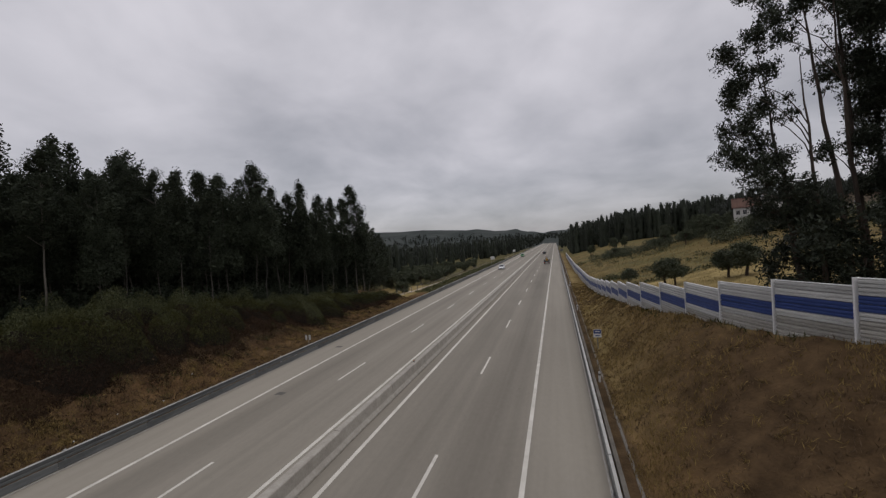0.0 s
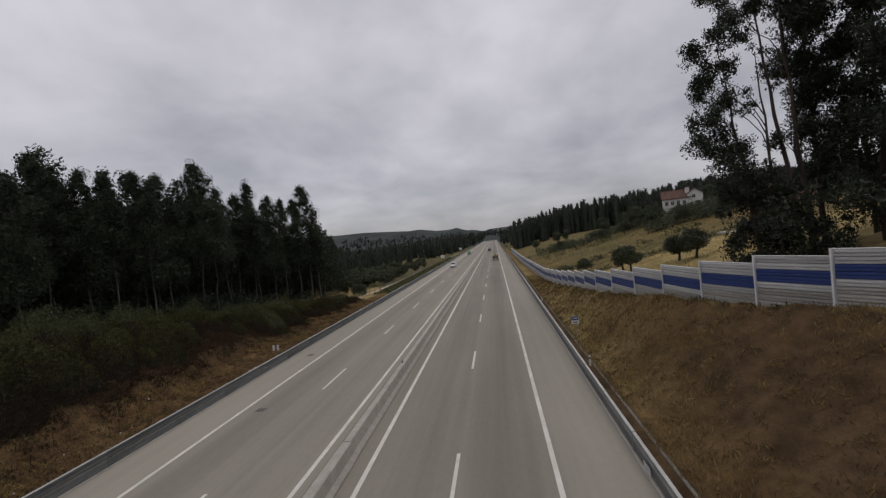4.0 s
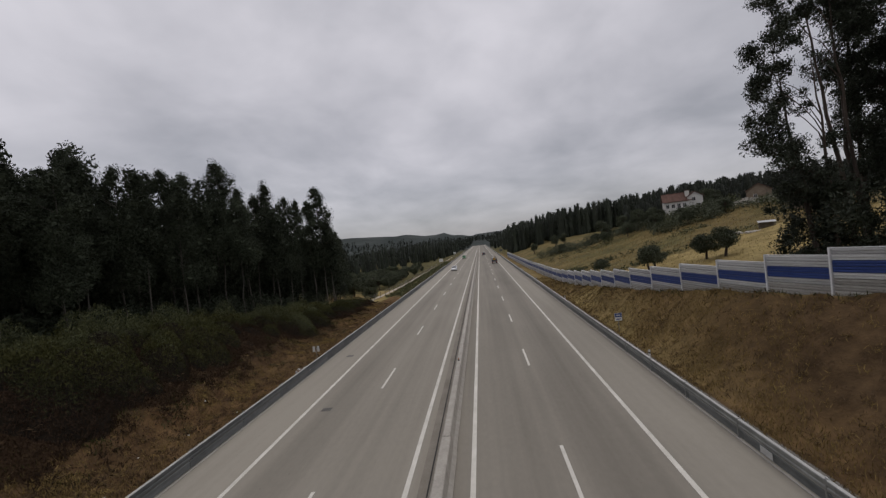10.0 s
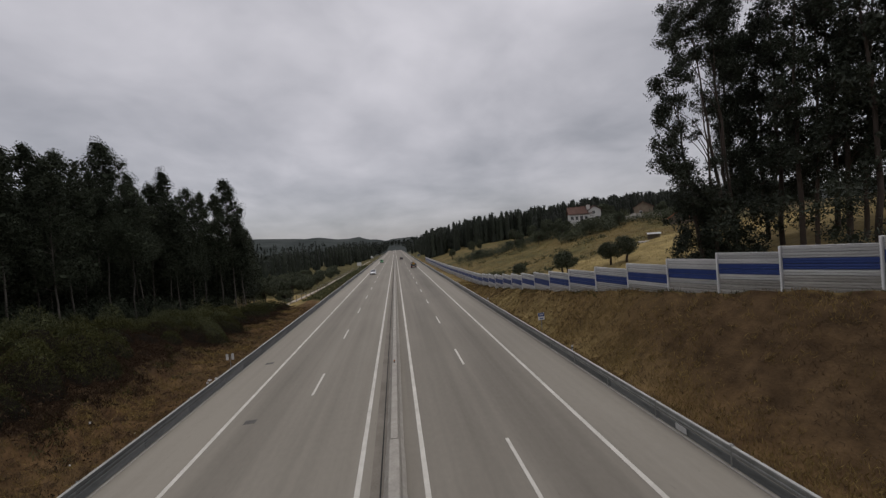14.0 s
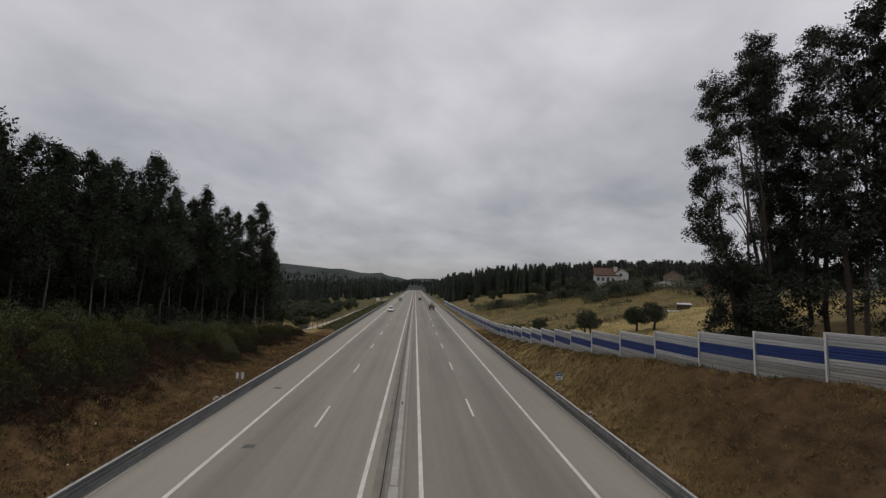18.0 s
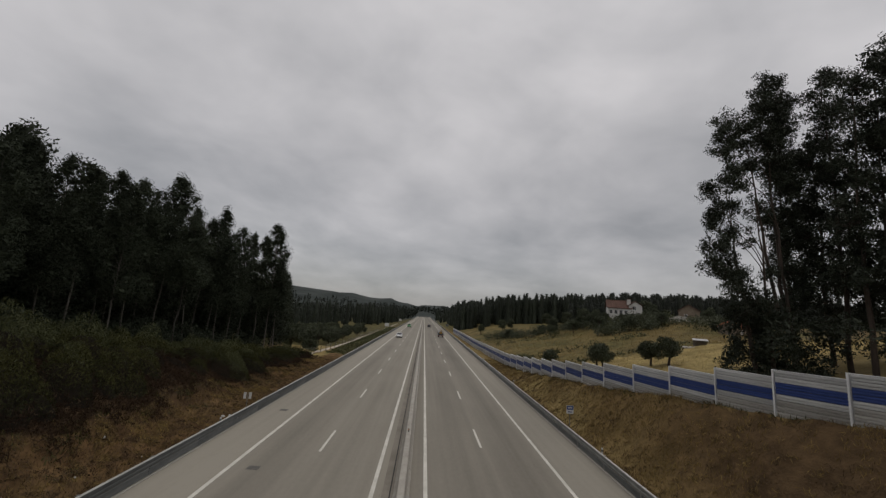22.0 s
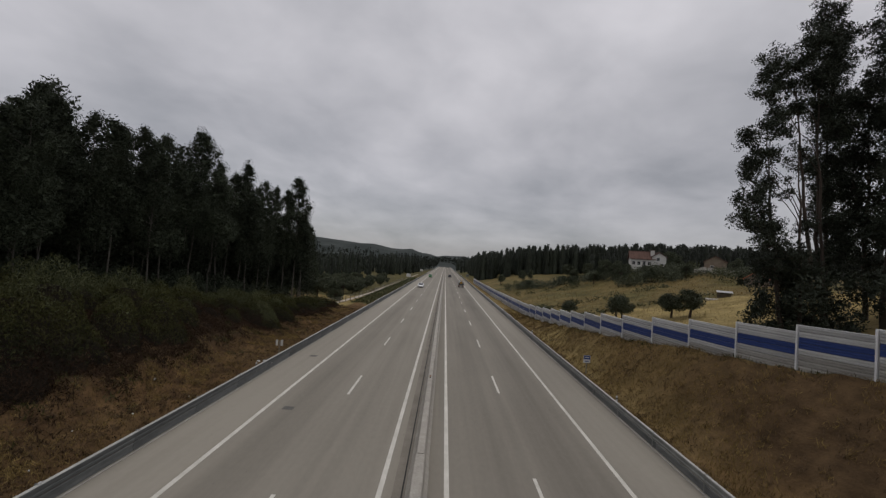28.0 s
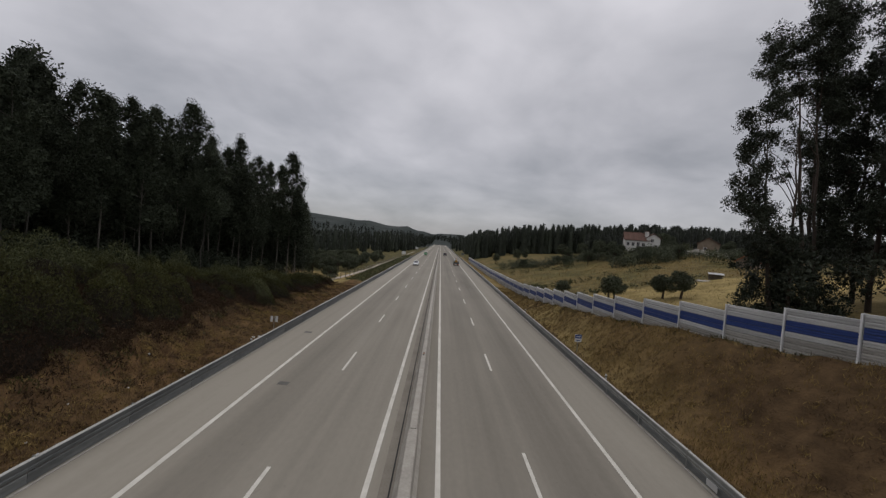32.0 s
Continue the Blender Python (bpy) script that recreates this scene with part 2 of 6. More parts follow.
M["red_lamp"] = material("red_lens", (0.30, 0.020, 0.015), (0.42, 0.035, 0.025), 0.25, 4, 10, 0)
M["orange"] = material("orange_delineator", (0.45, 0.16, 0.05), (0.55, 0.22, 0.08), 0.5, 4, 10, 0)


def road_material():
    """Pale worn asphalt: aggregate grain, long streaks along the lanes, darker wheel bands, paler hard shoulders, thin cracks."""
    m = bpy.data.materials.new("motorway_asphalt")
    m.use_nodes = True
    nt = m.node_tree
    nd, lk = nt.nodes, nt.links
    b = nd["Principled BSDF"]
    b.inputs["Roughness"].default_value, b.inputs["Specular IOR Level"].default_value = 0.82, 0.25
    tc = nd.new("ShaderNodeTexCoord")
    sep = nd.new("ShaderNodeSeparateXYZ")
    lk.new(tc.outputs["Object"], sep.inputs[0])

    def math_(op, a, b_=None, c=None):
        n = nd.new("ShaderNodeMath")
        n.operation = op
        for i, v in enumerate((a, b_, c)):
            if v is None:
                continue
            if isinstance(v, (int, float)):
                n.inputs[i].default_value = v
            else:
                lk.new(v, n.inputs[i])
        return n.outputs[0]

    def noise_(scale, detail, stretch):
        mp, n = nd.new("ShaderNodeMapping"), nd.new("ShaderNodeTexNoise")
        mp.inputs["Scale"].default_value = stretch
        lk.new(tc.outputs["Object"], mp.inputs[0])
        lk.new(mp.outputs[0], n.inputs["Vector"])
        n.inputs["Scale"].default_value, n.inputs["Detail"].default_value = scale, detail
        return n.outputs["Fac"]

    grain, streak, blotch = noise_(60, 3, (1, 1, 1)), noise_(1.0, 6, (1.6, 0.03, 1)), noise_(0.22, 5, (1, 0.35, 1))
    ax = math_("ABSOLUTE", sep.outputs[0])
    lane = nd.new("ShaderNodeValToRGB")
    cr = lane.color_ramp
    cr.interpolation = "EASE"
    cr.elements[0].position, cr.elements[0].color = 0.00, (0.60,) * 3 + (1,)
    cr.elements[1].position, cr.elements[1].color = 1.00, (0.95,) * 3 + (1,)
    for p, v in ((0.10, 0.62), (0.20, 0.52), (0.27, 0.36), (0.36, 0.50), (0.42, 0.56), (0.48, 0.40), (0.54, 0.20), (0.62, 0.24), (0.69, 0.60), (0.76, 0.92)):
        e = cr.elements.new(p)
        e.color = (v, v, v, 1)
    lk.new(math_("DIVIDE", ax, 12.5), lane.inputs[0])
    v = math_("MULTIPLY", lane.outputs[0], 0.42)
    v = math_("ADD", v, math_("MULTIPLY", streak, 0.40))
    v = math_("ADD", v, math_("MULTIPLY", blotch, 0.30))
    v = math_("ADD", v, math_("MULTIPLY", math_("ADD", math_("MULTIPLY", grain, 0.5), math_("MULTIPLY", noise_(5.0, 6, (1, 0.5, 1)), 0.5)), 0.30))
    v = math_("SUBTRACT", v, 0.09)
    # oil spots and sealed cracks
    spots_ = noise_(2.6, 2, (1, 0.6, 1))
    oil = math_("MULTIPLY", math_("GREATER_THAN", spots_, 0.735), 0.10)
    vor, vm = nd.new("ShaderNodeTexVoronoi"), nd.new("ShaderNodeMapping")
    vor.feature = "DISTANCE_TO_EDGE"
    vm.inputs["Scale"].default_value = (0.26, 0.045, 1)
    wob = nd.new("ShaderNodeMix")
    wob.data_type, wob.blend_type = "RGBA", "LINEAR_LIGHT"
    wob.inputs["Factor"].default_value = 0.06
    wn_ = nd.new("ShaderNodeTexNoise")
    wn_.inputs["Scale"].default_value = 1.3
    lk.new(tc.outputs["Object"], vm.inputs[0])
    lk.new(vm.outputs[0], wob.inputs["A"])
    lk.new(wn_.outputs["Color"], wob.inputs["B"])
    lk.new(wob.outputs["Result"], vor.inputs["Vector"])
    vor.inputs["Scale"].default_value = 1.0
    crack = math_("MULTIPLY", math_("LESS_THAN", vor.outputs["Distance"], 0.004), math_("MULTIPLY", math_("GREATER_THAN", blotch, 0.55), 0.035))
    v = math_("SUBTRACT", math_("SUBTRACT", v, oil), crack)
    # the right carriageway is a little darker than the left
    right_half = math_("GREATER_THAN", sep.outputs[0], 0.0)
    v = math_("ADD", math_("SUBTRACT", v, math_("MULTIPLY", right_half, 0.13)), 0.05)
    r = nd.new("ShaderNodeValToRGB")
    r.color_ramp.elements[0].position, r.color_ramp.elements[0].color = 0.22, (0.131, 0.117, 0.095, 1)
    r.color_ramp.elements[1].position, r.color_ramp.elements[1].color = 0.90, (0.307, 0.280, 0.230, 1)
    lk.new(v, r.inputs[0])
    lk.new(r.outputs[0], b.inputs["Base Color"])
    bp = nd.new("ShaderNodeBump")
    bp.inputs["Strength"].default_value, bp.inputs["Distance"].default_value = 0.25, 0.006
    lk.new(grain, bp.inputs["Height"])
    lk.new(bp.outputs[0], b.inputs["Normal"])
    return m


def ground_material():
    """Soil and dry grass; four vertex weights choose straw field, green growth, leaf litter and hazed wooded hill."""
    m = bpy.data.materials.new("ground_soil_grass")
    m.use_nodes = True
    nt = m.node_tree
    nd, lk = nt.nodes, nt.links
    b = nd["Principled BSDF"]
    b.inputs["Roughness"].default_value, b.inputs["Specular IOR Level"].default_value = 0.95, 0.1
    tc = nd.new("ShaderNodeTexCoord")
    at = nd.new("ShaderNodeVertexColor")
    at.layer_name = "zone"
    sep = nd.new("ShaderNodeSeparateColor")
    lk.new(at.outputs["Color"], sep.inputs[0])

    def ramp_of(scale, lo, hi, a=0.35, z=0.65):
        n, r = nd.new("ShaderNodeTexNoise"), nd.new("ShaderNodeValToRGB")
        n.inputs["Scale"].default_value, n.inputs["Detail"].default_value = scale, 7
        lk.new(tc.outputs["Object"], n.inputs["Vector"])
        r.color_ramp.elements[0].position, r.color_ramp.elements[0].color = a, (*lo, 1)
        r.color_ramp.elements[1].position, r.color_ramp.elements[1].color = z, (*hi, 1)
        lk.new(n.outputs["Fac"], r.inputs[0])
        return r.outputs[0], n.outputs["Fac"]

    soil, _ = ramp_of(0.7, (0.069, 0.039, 0.018), (0.154, 0.091, 0.041))
    straw, _ = ramp_of(0.28, (0.200, 0.152, 0.058), (0.350, 0.270, 0.112))
    green, _ = ramp_of(0.35, (0.050, 0.050, 0.020), (0.125, 0.112, 0.044))
    litter, _ = ramp_of(0.9, (0.034, 0.022, 0.012), (0.082, 0.053, 0.028))
    _, fine = ramp_of(9.0, (0, 0, 0), (1, 1, 1))
    out = soil
    # far hills: grey-blue haze of distance mixed into the woodland colour
    hill, _ = ramp_of(0.012, (0.026, 0.033, 0.030), (0.056, 0.063, 0.058))
    for col, weight in zip((straw, green, litter, hill), (*sep.outputs[:3], at.outputs["Alpha"])):
        mx = nd.new("ShaderNodeMix")
        mx.data_type = "RGBA"
        lk.new(weight, mx.inputs["Factor"])
        lk.new(out, mx.inputs["A"])
        lk.new(col, mx.inputs["B"])
        out = mx.outputs["Result"]
    hsv = nd.new("ShaderNodeHueSaturation")
    lk.new(out, hsv.inputs["Color"])
    mr = nd.new("ShaderNodeMapRange")
    mr.inputs["To Min"].default_value, mr.inputs["To Max"].default_value = 0.62, 1.38
    _, clod = ramp_of(2.4, (0, 0, 0), (1, 1, 1))
    mixed = nd.new("ShaderNodeMath")
    mixed.operation = "MULTIPLY_ADD"
    mixed.inputs[1].default_value = 1.3
    lk.new(clod, mixed.inputs[0])
    half = nd.new("ShaderNodeMath")
    half.operation = "MULTIPLY_ADD"
    half.inputs[1].default_value, half.inputs[2].default_value = 0.8, -0.55
    lk.new(fine, half.inputs[0])
    lk.new(half.outputs[0], mixed.inputs[2])
    lk.new(mixed.outputs[0], mr.inputs["Value"])
    lk.new(mr.outputs[0], hsv.inputs["Value"])
    lk.new(hsv.outputs[0], b.inputs["Base Color"])
    bp = nd.new("ShaderNodeBump")
    bp.inputs["Strength"].default_value, bp.inputs["Distance"].default_value = 0.6, 0.08
    lk.new(fine, bp.inputs["Height"])
    lk.new(bp.outputs[0], b.inputs["Normal"])
    return m


M["road"] = road_material()
M["ground"] = ground_material()


# ---- building helpers ----
def mesh_from(name, verts, faces, mat_, smooth=False):
    """A mesh from vertex and face arrays (all faces with the same number of corners)."""
    v, f = np.asarray(verts, np.float32), np.asarray(faces, np.int32)
    me = bpy.data.meshes.new(name)
    n, k = f.shape
    me.vertices.add(len(v))
    me.vertices.foreach_set("co", v.ravel())
    me.loops.add(n * k)
    me.loops.foreach_set("vertex_index", f.ravel())
    me.polygons.add(n)
    me.polygons.foreach_set("loop_start", np.arange(0, n * k, k, dtype=np.int32))
    if smooth:
        me.polygons.foreach_set("use_smooth", np.ones(n, bool))
    me.materials.append(mat_)
    me.update(calc_edges=True)
    return me


def part(name, bm, mat_, parent=None, label="", at=None):
    """One mesh object from a bmesh or a mesh, under a thing or part."""
    if isinstance(bm, bmesh.types.BMesh):
        me = bpy.data.meshes.new(name)
        bm.normal_update()
        bm.to_mesh(me)
        bm.free()
        me.materials.append(mat_)
    else:
        me = bm
    ob = new(name, me)
    if parent is not None:
        ob.parent = parent
    if at is not None:
        ob.matrix_basis = at if isinstance(at, Matrix) else Matrix.Translation(at)
    return tagged(ob, label)


def thing(name, at, label, category, group="", kind=""):
    ob = new(name)
    ob.matrix_basis = at if isinstance(at, Matrix) else Matrix.Translation(at)
    return tagged(ob, label, category, group, kind)


def box(bm, lo, hi, bevel=0.0):
    """An axis-aligned block between two corners, its edges broken by bevel."""
    made = bmesh.ops.create_cube(bm, size=1)["verts"]
    c, s = [(a + b) / 2 for a, b in zip(lo, hi)], [b - a for a, b in zip(lo, hi)]
    for v in made:
        v.co = Vector([c[i] + v.co[i] * s[i] for i in range(3)])
    if bevel:
        bmesh.ops.bevel(bm, geom=list({e for v in made for e in v.link_edges}), offset=bevel, segments=1, affect="EDGES")
    return bm


def block(lo, hi, bevel=0.0):
    return box(bmesh.new(), lo, hi, bevel)


def sweep(profile, y0, y1, caps=True):
    """A closed x-z profile drawn out along y."""
    bm = bmesh.new()
    a = [bm.verts.new((x, y0, z)) for x, z in profile]
    b = [bm.verts.new((x, y1, z)) for x, z in profile]
    n = len(profile)
    for i in range(n):
        bm.faces.new((a[i], a[(i + 1) % n], b[(i + 1) % n], b[i]))
    if caps:
        bm.faces.new(a[::-1])
        bm.faces.new(b)
    bmesh.ops.recalc_face_normals(bm, faces=bm.faces)
    return bm


def tube(points, radii, sides=7):
    """Rings round a line of points; returns vertex and quad arrays."""
    p = np.asarray(points, float)
    d = np.gradient(p, axis=0)
    d /= np.linalg.norm(d, axis=1)[:, None] + 1e-9
    ref = np.where(np.abs(d[:, 2:3]) > 0.9, [[1.0, 0, 0]], [[0, 0, 1.0]])
    u = np.cross(d, ref)
    u /= np.linalg.norm(u, axis=1)[:, None] + 1e-9
    w = np.cross(d, u)
    a = np.linspace(0, 2 * np.pi, sides, endpoint=False)
    ring = np.cos(a)[None, :, None] * u[:, None] + np.sin(a)[None, :, None] * w[:, None]
    v = (p[:, None] + ring * np.asarray(radii)[:, None, None]).reshape(-1, 3)
    i, j = np.meshgrid(np.arange(len(p) - 1), np.arange(sides), indexing="ij")
    k = (j + 1) % sides
    f = np.stack([i * sides + j, i * sides + k, (i + 1) * sides + k, (i + 1) * sides + j], -1).reshape(-1, 4)
    return v, f


def joined(pieces):
    vs, fs, n = [], [], 0
    for v, f in pieces:
        vs.append(v)
        fs.append(f + n)
        n += len(v)
    return np.concatenate(vs), np.concatenate(fs)


def cards(centres, size, rng, droop=0.0, slim=0.42):
    """Leaf sprays: four-cornered pointed blades with a fold, turned at random; droop makes them hang."""
    n = len(centres)
    d = rng.normal(size=(n, 3))
    d[:, 2] -= droop
    d /= np.linalg.norm(d, axis=1)[:, None]
    s = np.cross(d, rng.normal(size=(n, 3)))
    s /= np.linalg.norm(s, axis=1)[:, None] + 1e-9
    nrm = np.cross(d, s)
    l = (size * rng.uniform(0.6, 1.35, n))[:, None]
    c = np.asarray(centres)
    v = np.stack([c - d * l * 0.5, c + s * l * slim * 0.5 + nrm * l * 0.06, c + d * l * 0.5, c - s * l * slim * 0.5 + nrm * l * 0.06], 1).reshape(-1, 3)
    return v, np.arange(4 * n).reshape(n, 4)


def in_clumps(clumps, per, rng, shell=0.5, skin=False):
    """Points inside ellipsoid clumps (x, y, z, rx, rz), denser towards the outside; skin counts them by surface."""
    out = []
    for x, y, z, rx, rz in clumps:
        n = max(3, int(per * rx * rz * (1 if skin else rx)))
        d = rng.normal(size=(n, 3))
        d /= np.linalg.norm(d, axis=1)[:, None]
        d *= (rng.uniform(0, 1, n) ** shell)[:, None]
        out.append(d * (rx, rx, rz) + (x, y, z))
    return np.concatenate(out)


def cores(clumps, share, rng, n=6, most=0.3):
    """Broad dark sprays in the heart of each clump, so that little sky shows through it."""
    c = np.asarray(clumps, float)
    c = np.repeat(c, n, axis=0)
    at = c[:, :3] + rng.normal(0, 0.22, (len(c), 3)) * c[:, [3, 3, 4]]
    d = rng.normal(size=(len(c), 3))
    d /= np.linalg.norm(d, axis=1)[:, None]
    s = np.cross(d, rng.normal(size=(len(c), 3)))
    s /= np.linalg.norm(s, axis=1)[:, None] + 1e-9
    l = (np.minimum(c[:, 3] * share, most) * rng.uniform(0.7, 1.2, len(c)))[:, None]
    v = np.stack([at - d * l, at + s * l * 0.7, at + d * l * rng.uniform(0.7, 1.1, (len(c), 1)), at - s * l * rng.uniform(0.4, 0.8, (len(c), 1))], 1).reshape(-1, 3)
    return v, np.arange(4 * len(c)).reshape(-1, 4)


# ---- the lie of the land ----
WY = (-60, 4, 10, 12.2, 15.0, 17.9, 20.5, 23.4, 27.0, 30.8, 34.8, 38.6, 47, 60, 71, 110, 400)
WX = (44, 32, 27.6, 25.4, 22.9, 20.9, 19.6, 18.6, 18.05, 17.55, 17.05, 16.65, 16.3, 16.0, 15.7, 15.2, 14.8)
FY = (-60, 4, 12.2, 15.0, 17.9, 20.5, 23.4, 27.0, 30.8, 34.8, 38.6, 47, 60, 71, 110)
FZ = (6.9, 6.2, 5.45, 5.12, 4.80, 4.50, 4.13, 3.71, 3.28, 2.86, 2.48, 1.70, 0.62, 0.05, -0.2)
CY = (-60, 10, 20, 25, 33, 40, 48, 55, 62, 70, 100, 160)
CZ = (4.6, 4.6, 4.6, 4.1, 3.4, 2.6, 1.7, 0.9, 0.3, -0.2, -0.8, -1.2)


def wall_x(y):
    return np.interp(y, WY, WX)


def wall_foot(y):
    return np.interp(y, FY, FZ)


def land(x, y):
    """Height of the ground: cutting slopes beside the road, a shrub bank and wood on one side, rising fields on the other, hills far off."""
    x, y = np.asarray(x, float), np.asarray(y, float)
    wx, wf = wall_x(y), wall_foot(y)
    s = np.clip((x - 13.3) / (wx - 13.3), 0, 1)
    banked = np.interp(y, (15, 17.9, 20.5, 23.4, 27, 40, 70, 90), (-0.15, -0.10, 0.02, 0.14, 0.26, 0.26, 0.12, 0.03))
    slope = 0.12 + (wf + banked) * (0.35 * s + 0.65 * s * s * (3 - 2 * s))
    dx = np.maximum(x - wx, 0)
    field = 4.2 * np.exp(-((x - 60) / 20) ** 2 - ((y - 102) / 26) ** 2) + 0.22 * np.minimum(dx, 26) + 0.09 * np.clip(dx - 26, 0, 74) + 0.03 * np.clip(dx - 100, 0, 600)
    right = np.where(x < 13.3, -0.08 + 0.2 * np.clip((x - 12.35) / 0.3, 0, 1), slope + field)
    a = -x
    crest = np.interp(y, CY, CZ)
    t = np.clip((a - 14.2) / 7.0, 0, 1)
    bank = 0.12 + 0.25 * np.clip((a - 12.6) / 1.6, 0, 1) + (crest - 0.37) * t * t * (3 - 2 * t)
    bank = bank + np.where(y > 55, -0.045 * np.clip(a - 20, 0, 90) * np.clip((y - 55) / 40, 0, 1), 0.0)
    left = np.where(a < 12.6, -0.08 + 0.2 * np.clip((a - 12.35) / 0.25, 0, 1), bank)
    z = np.where(np.abs(x) < 12.35, -0.08, np.where(x > 0, right, left))
    rough = np.clip((np.abs(x) - 13.0) / 2.0, 0, 1)
    z = z + rough * 0.10 * (np.sin(x * 1.3 + y * 0.7) * np.sin(y * 0.9 - x * 0.4) + 0.6 * np.sin(x * 2.9 - y * 1.7))
    r = np.hypot(x, y)
    az = np.degrees(np.arctan2(x, np.maximum(y, 1)))
    ridge = np.interp(az, (-70, -40, -28, -18, -10, -5, -1, 4, 12, 40, 80), (82, 78, 74, 72, 66, 54, 40, 25, 34, 66, 70))
    ridge = ridge * (1 + 0.10 * np.sin(az * 0.9) + 0.05 * np.sin(az * 2.3 + 1))
    return z + ridge * np.clip((r - 750) / 800, 0, 1) ** 1.5


def build_ground():
    gx = np.concatenate([[-3500, -2400, -1700, -1250, -950, -720, -540, -400, -300, -230, -180, -140, -115], np.arange(-95, -30, 2.5), np.arange(-30, -12.5, 0.45),
                         [-12.62, -12.35, -12.2, -6, 0, 6, 12.2, 12.35, 12.65], np.arange(13.0, 34, 0.45), np.arange(34, 100, 2.2),
                         [102, 115, 130, 150, 175, 205, 245, 300, 380, 480, 620, 820, 1100, 1600, 2300, 3500]])
    gy = np.concatenate([[-3000, -1500, -700, -300, -150, -80, -50], np.arange(-30, 90, 0.8), np.arange(90, 220, 3.0), np.geomspace(222, 3600, 45)])
    X, Y = np.meshgrid(gx, gy, indexing="ij")
    Z = land(X, Y)
    v = np.stack([X, Y, Z], -1).reshape(-1, 3)
    i, j = np.meshgrid(np.arange(len(gx) - 1), np.arange(len(gy) - 1), indexing="ij")
    n = len(gy)
    f = np.stack([i * n + j, (i + 1) * n + j, (i + 1) * n + j + 1, i * n + j + 1], -1).reshape(-1, 4)
    me = mesh_from("ground", v, f, M["ground"], smooth=True)
    x, y = v[:, 0], v[:, 1]
    wx = wall_x(y)
    # zone weights: straw field, green growth, leaf litter; litter also paints darkening beside the right rail
    wob = 0.5 + 0.5 * np.sin(x * 0.31 + 1.7 * np.sin(y * 0.13)) * np.sin(y * 0.23 + np.sin(x * 0.21))
    dx = x - wx
    straw = np.where(dx > 0, np.where(y < 57, 0.88, 0.46), 0) * np.clip(1.15 - np.abs(dx - 14) / 60, 0.0, 1)
    straw = np.where((x > 12) & (dx < 0), 0.06 + 0.60 * wob * np.clip((y - 18) / 18, 0, 1) + 0.22 * np.clip((16.5 - x) / 3, 0, 1) * np.clip((y - 14) / 10, 0, 1), straw)
    straw = np.where((x < -15) & (y > 63) & (x > -32) & (y < 92), 0.85, straw)
    straw = np.where((x > -15.5) & (x < -12.3), 0.15 * wob, straw)
    green = np.where((dx > 0) & (y > 57), 0.38 + 0.50 * np.clip(wob * 1.6 - 0.5, 0, 1), 0)
    green = np.where((dx > 0) & (y > 58) & (y < 68) & (dx < 22), 0.6, green)
    green = np.where((x > -16.5) & (x < -12.3) & (y > 70), 0.70, green)
    green = np.where((x < -16) & (y > 90), 0.85, green)
    green = np.where(np.hypot(x, y) > 240, 0.85, green)
    litter = np.where((x < -21) & (y < 63), 0.9, 0)
    litter = np.where((x <= -16.8) & (x >= -21) & (y < 60), 0.95, litter)
    litter = np.where((x > -16.8) & (x < -12.6) & (y < 48), 0.35 * wob + 0.45 * np.clip((20 - y) / 12, 0, 1) + 0.3 * np.clip((-15.2 - x) / 1.2, 0, 1), litter)
    litter = np.where((dx > 1.0) & (y < 33), 0.25, litter)
    # near slope: dark soil and dead grass, plus corner light fall-off painted in
    litter = np.where((x > 13) & (dx < 0), 0.82 * np.clip((29 - y) / 10, 0, 1) * np.clip((x - 12.8) / 3.5, 0.25, 1), litter)
    # dark strip behind the right rail: shadow band put into the soil colour
    litter = np.where((x > 12.2) & (x < 13.15), 0.9, litter)
    hill = np.clip((np.hypot(x, y) - 330) / 200, 0, 1)
    col = np.stack([straw, green, litter, hill], -1).astype(np.float32)
    ca = me.color_attributes.new("zone", "FLOAT_COLOR", "POINT")
    ca.data.foreach_set("color", col.ravel())
    return tagged(new("ground", me), "dry grassy ground with cutting slopes and fields", "ground", kind="structure")


build_ground()

# ---- road ----
ROAD_END = 1000.0
road = part("road", block((-12.3, -150, -0.30), (12.3, ROAD_END, 0.0)), M["road"])
tagged(road, "pale worn asphalt dual carriageway with white markings", "road", kind="structure")
for side in (-1, 1):
    for off, w in ((8.86, 0.20), (1.27, 0.20)):
        part("edge_line", block((side * off - w / 2, -80, 0.0), (side * off + w / 2, ROAD_END, 0.005)), M["white_line"], road, "solid white painted edge line")
dash_mesh = bpy.data.meshes.new("lane_dash")
bm = block((-0.075, 0, 0), (0.075, 4.05, 0.005))
bm.to_mesh(dash_mesh)
bm.free()
dash_mesh.materials.append(M["white_line"])
for side, y0 in ((1, 26.97), (-1, 24.54)):
    for k in range(-3, 45):
        part("lane_dash", dash_mesh, None, road, at=(side * 5.0, y0 + 14.6 * k, 0.0))
part("median_strip", block((-0.80, -80, 0), (-0.28, 900, 0.006)), M["median_dust"], road, "darker dusty strip beside the median barrier")
part("drain_slot", block((-0.455, -80, 0), (-0.395, 900, 0.009)), M["rubber"], road, "dark open drainage slot")
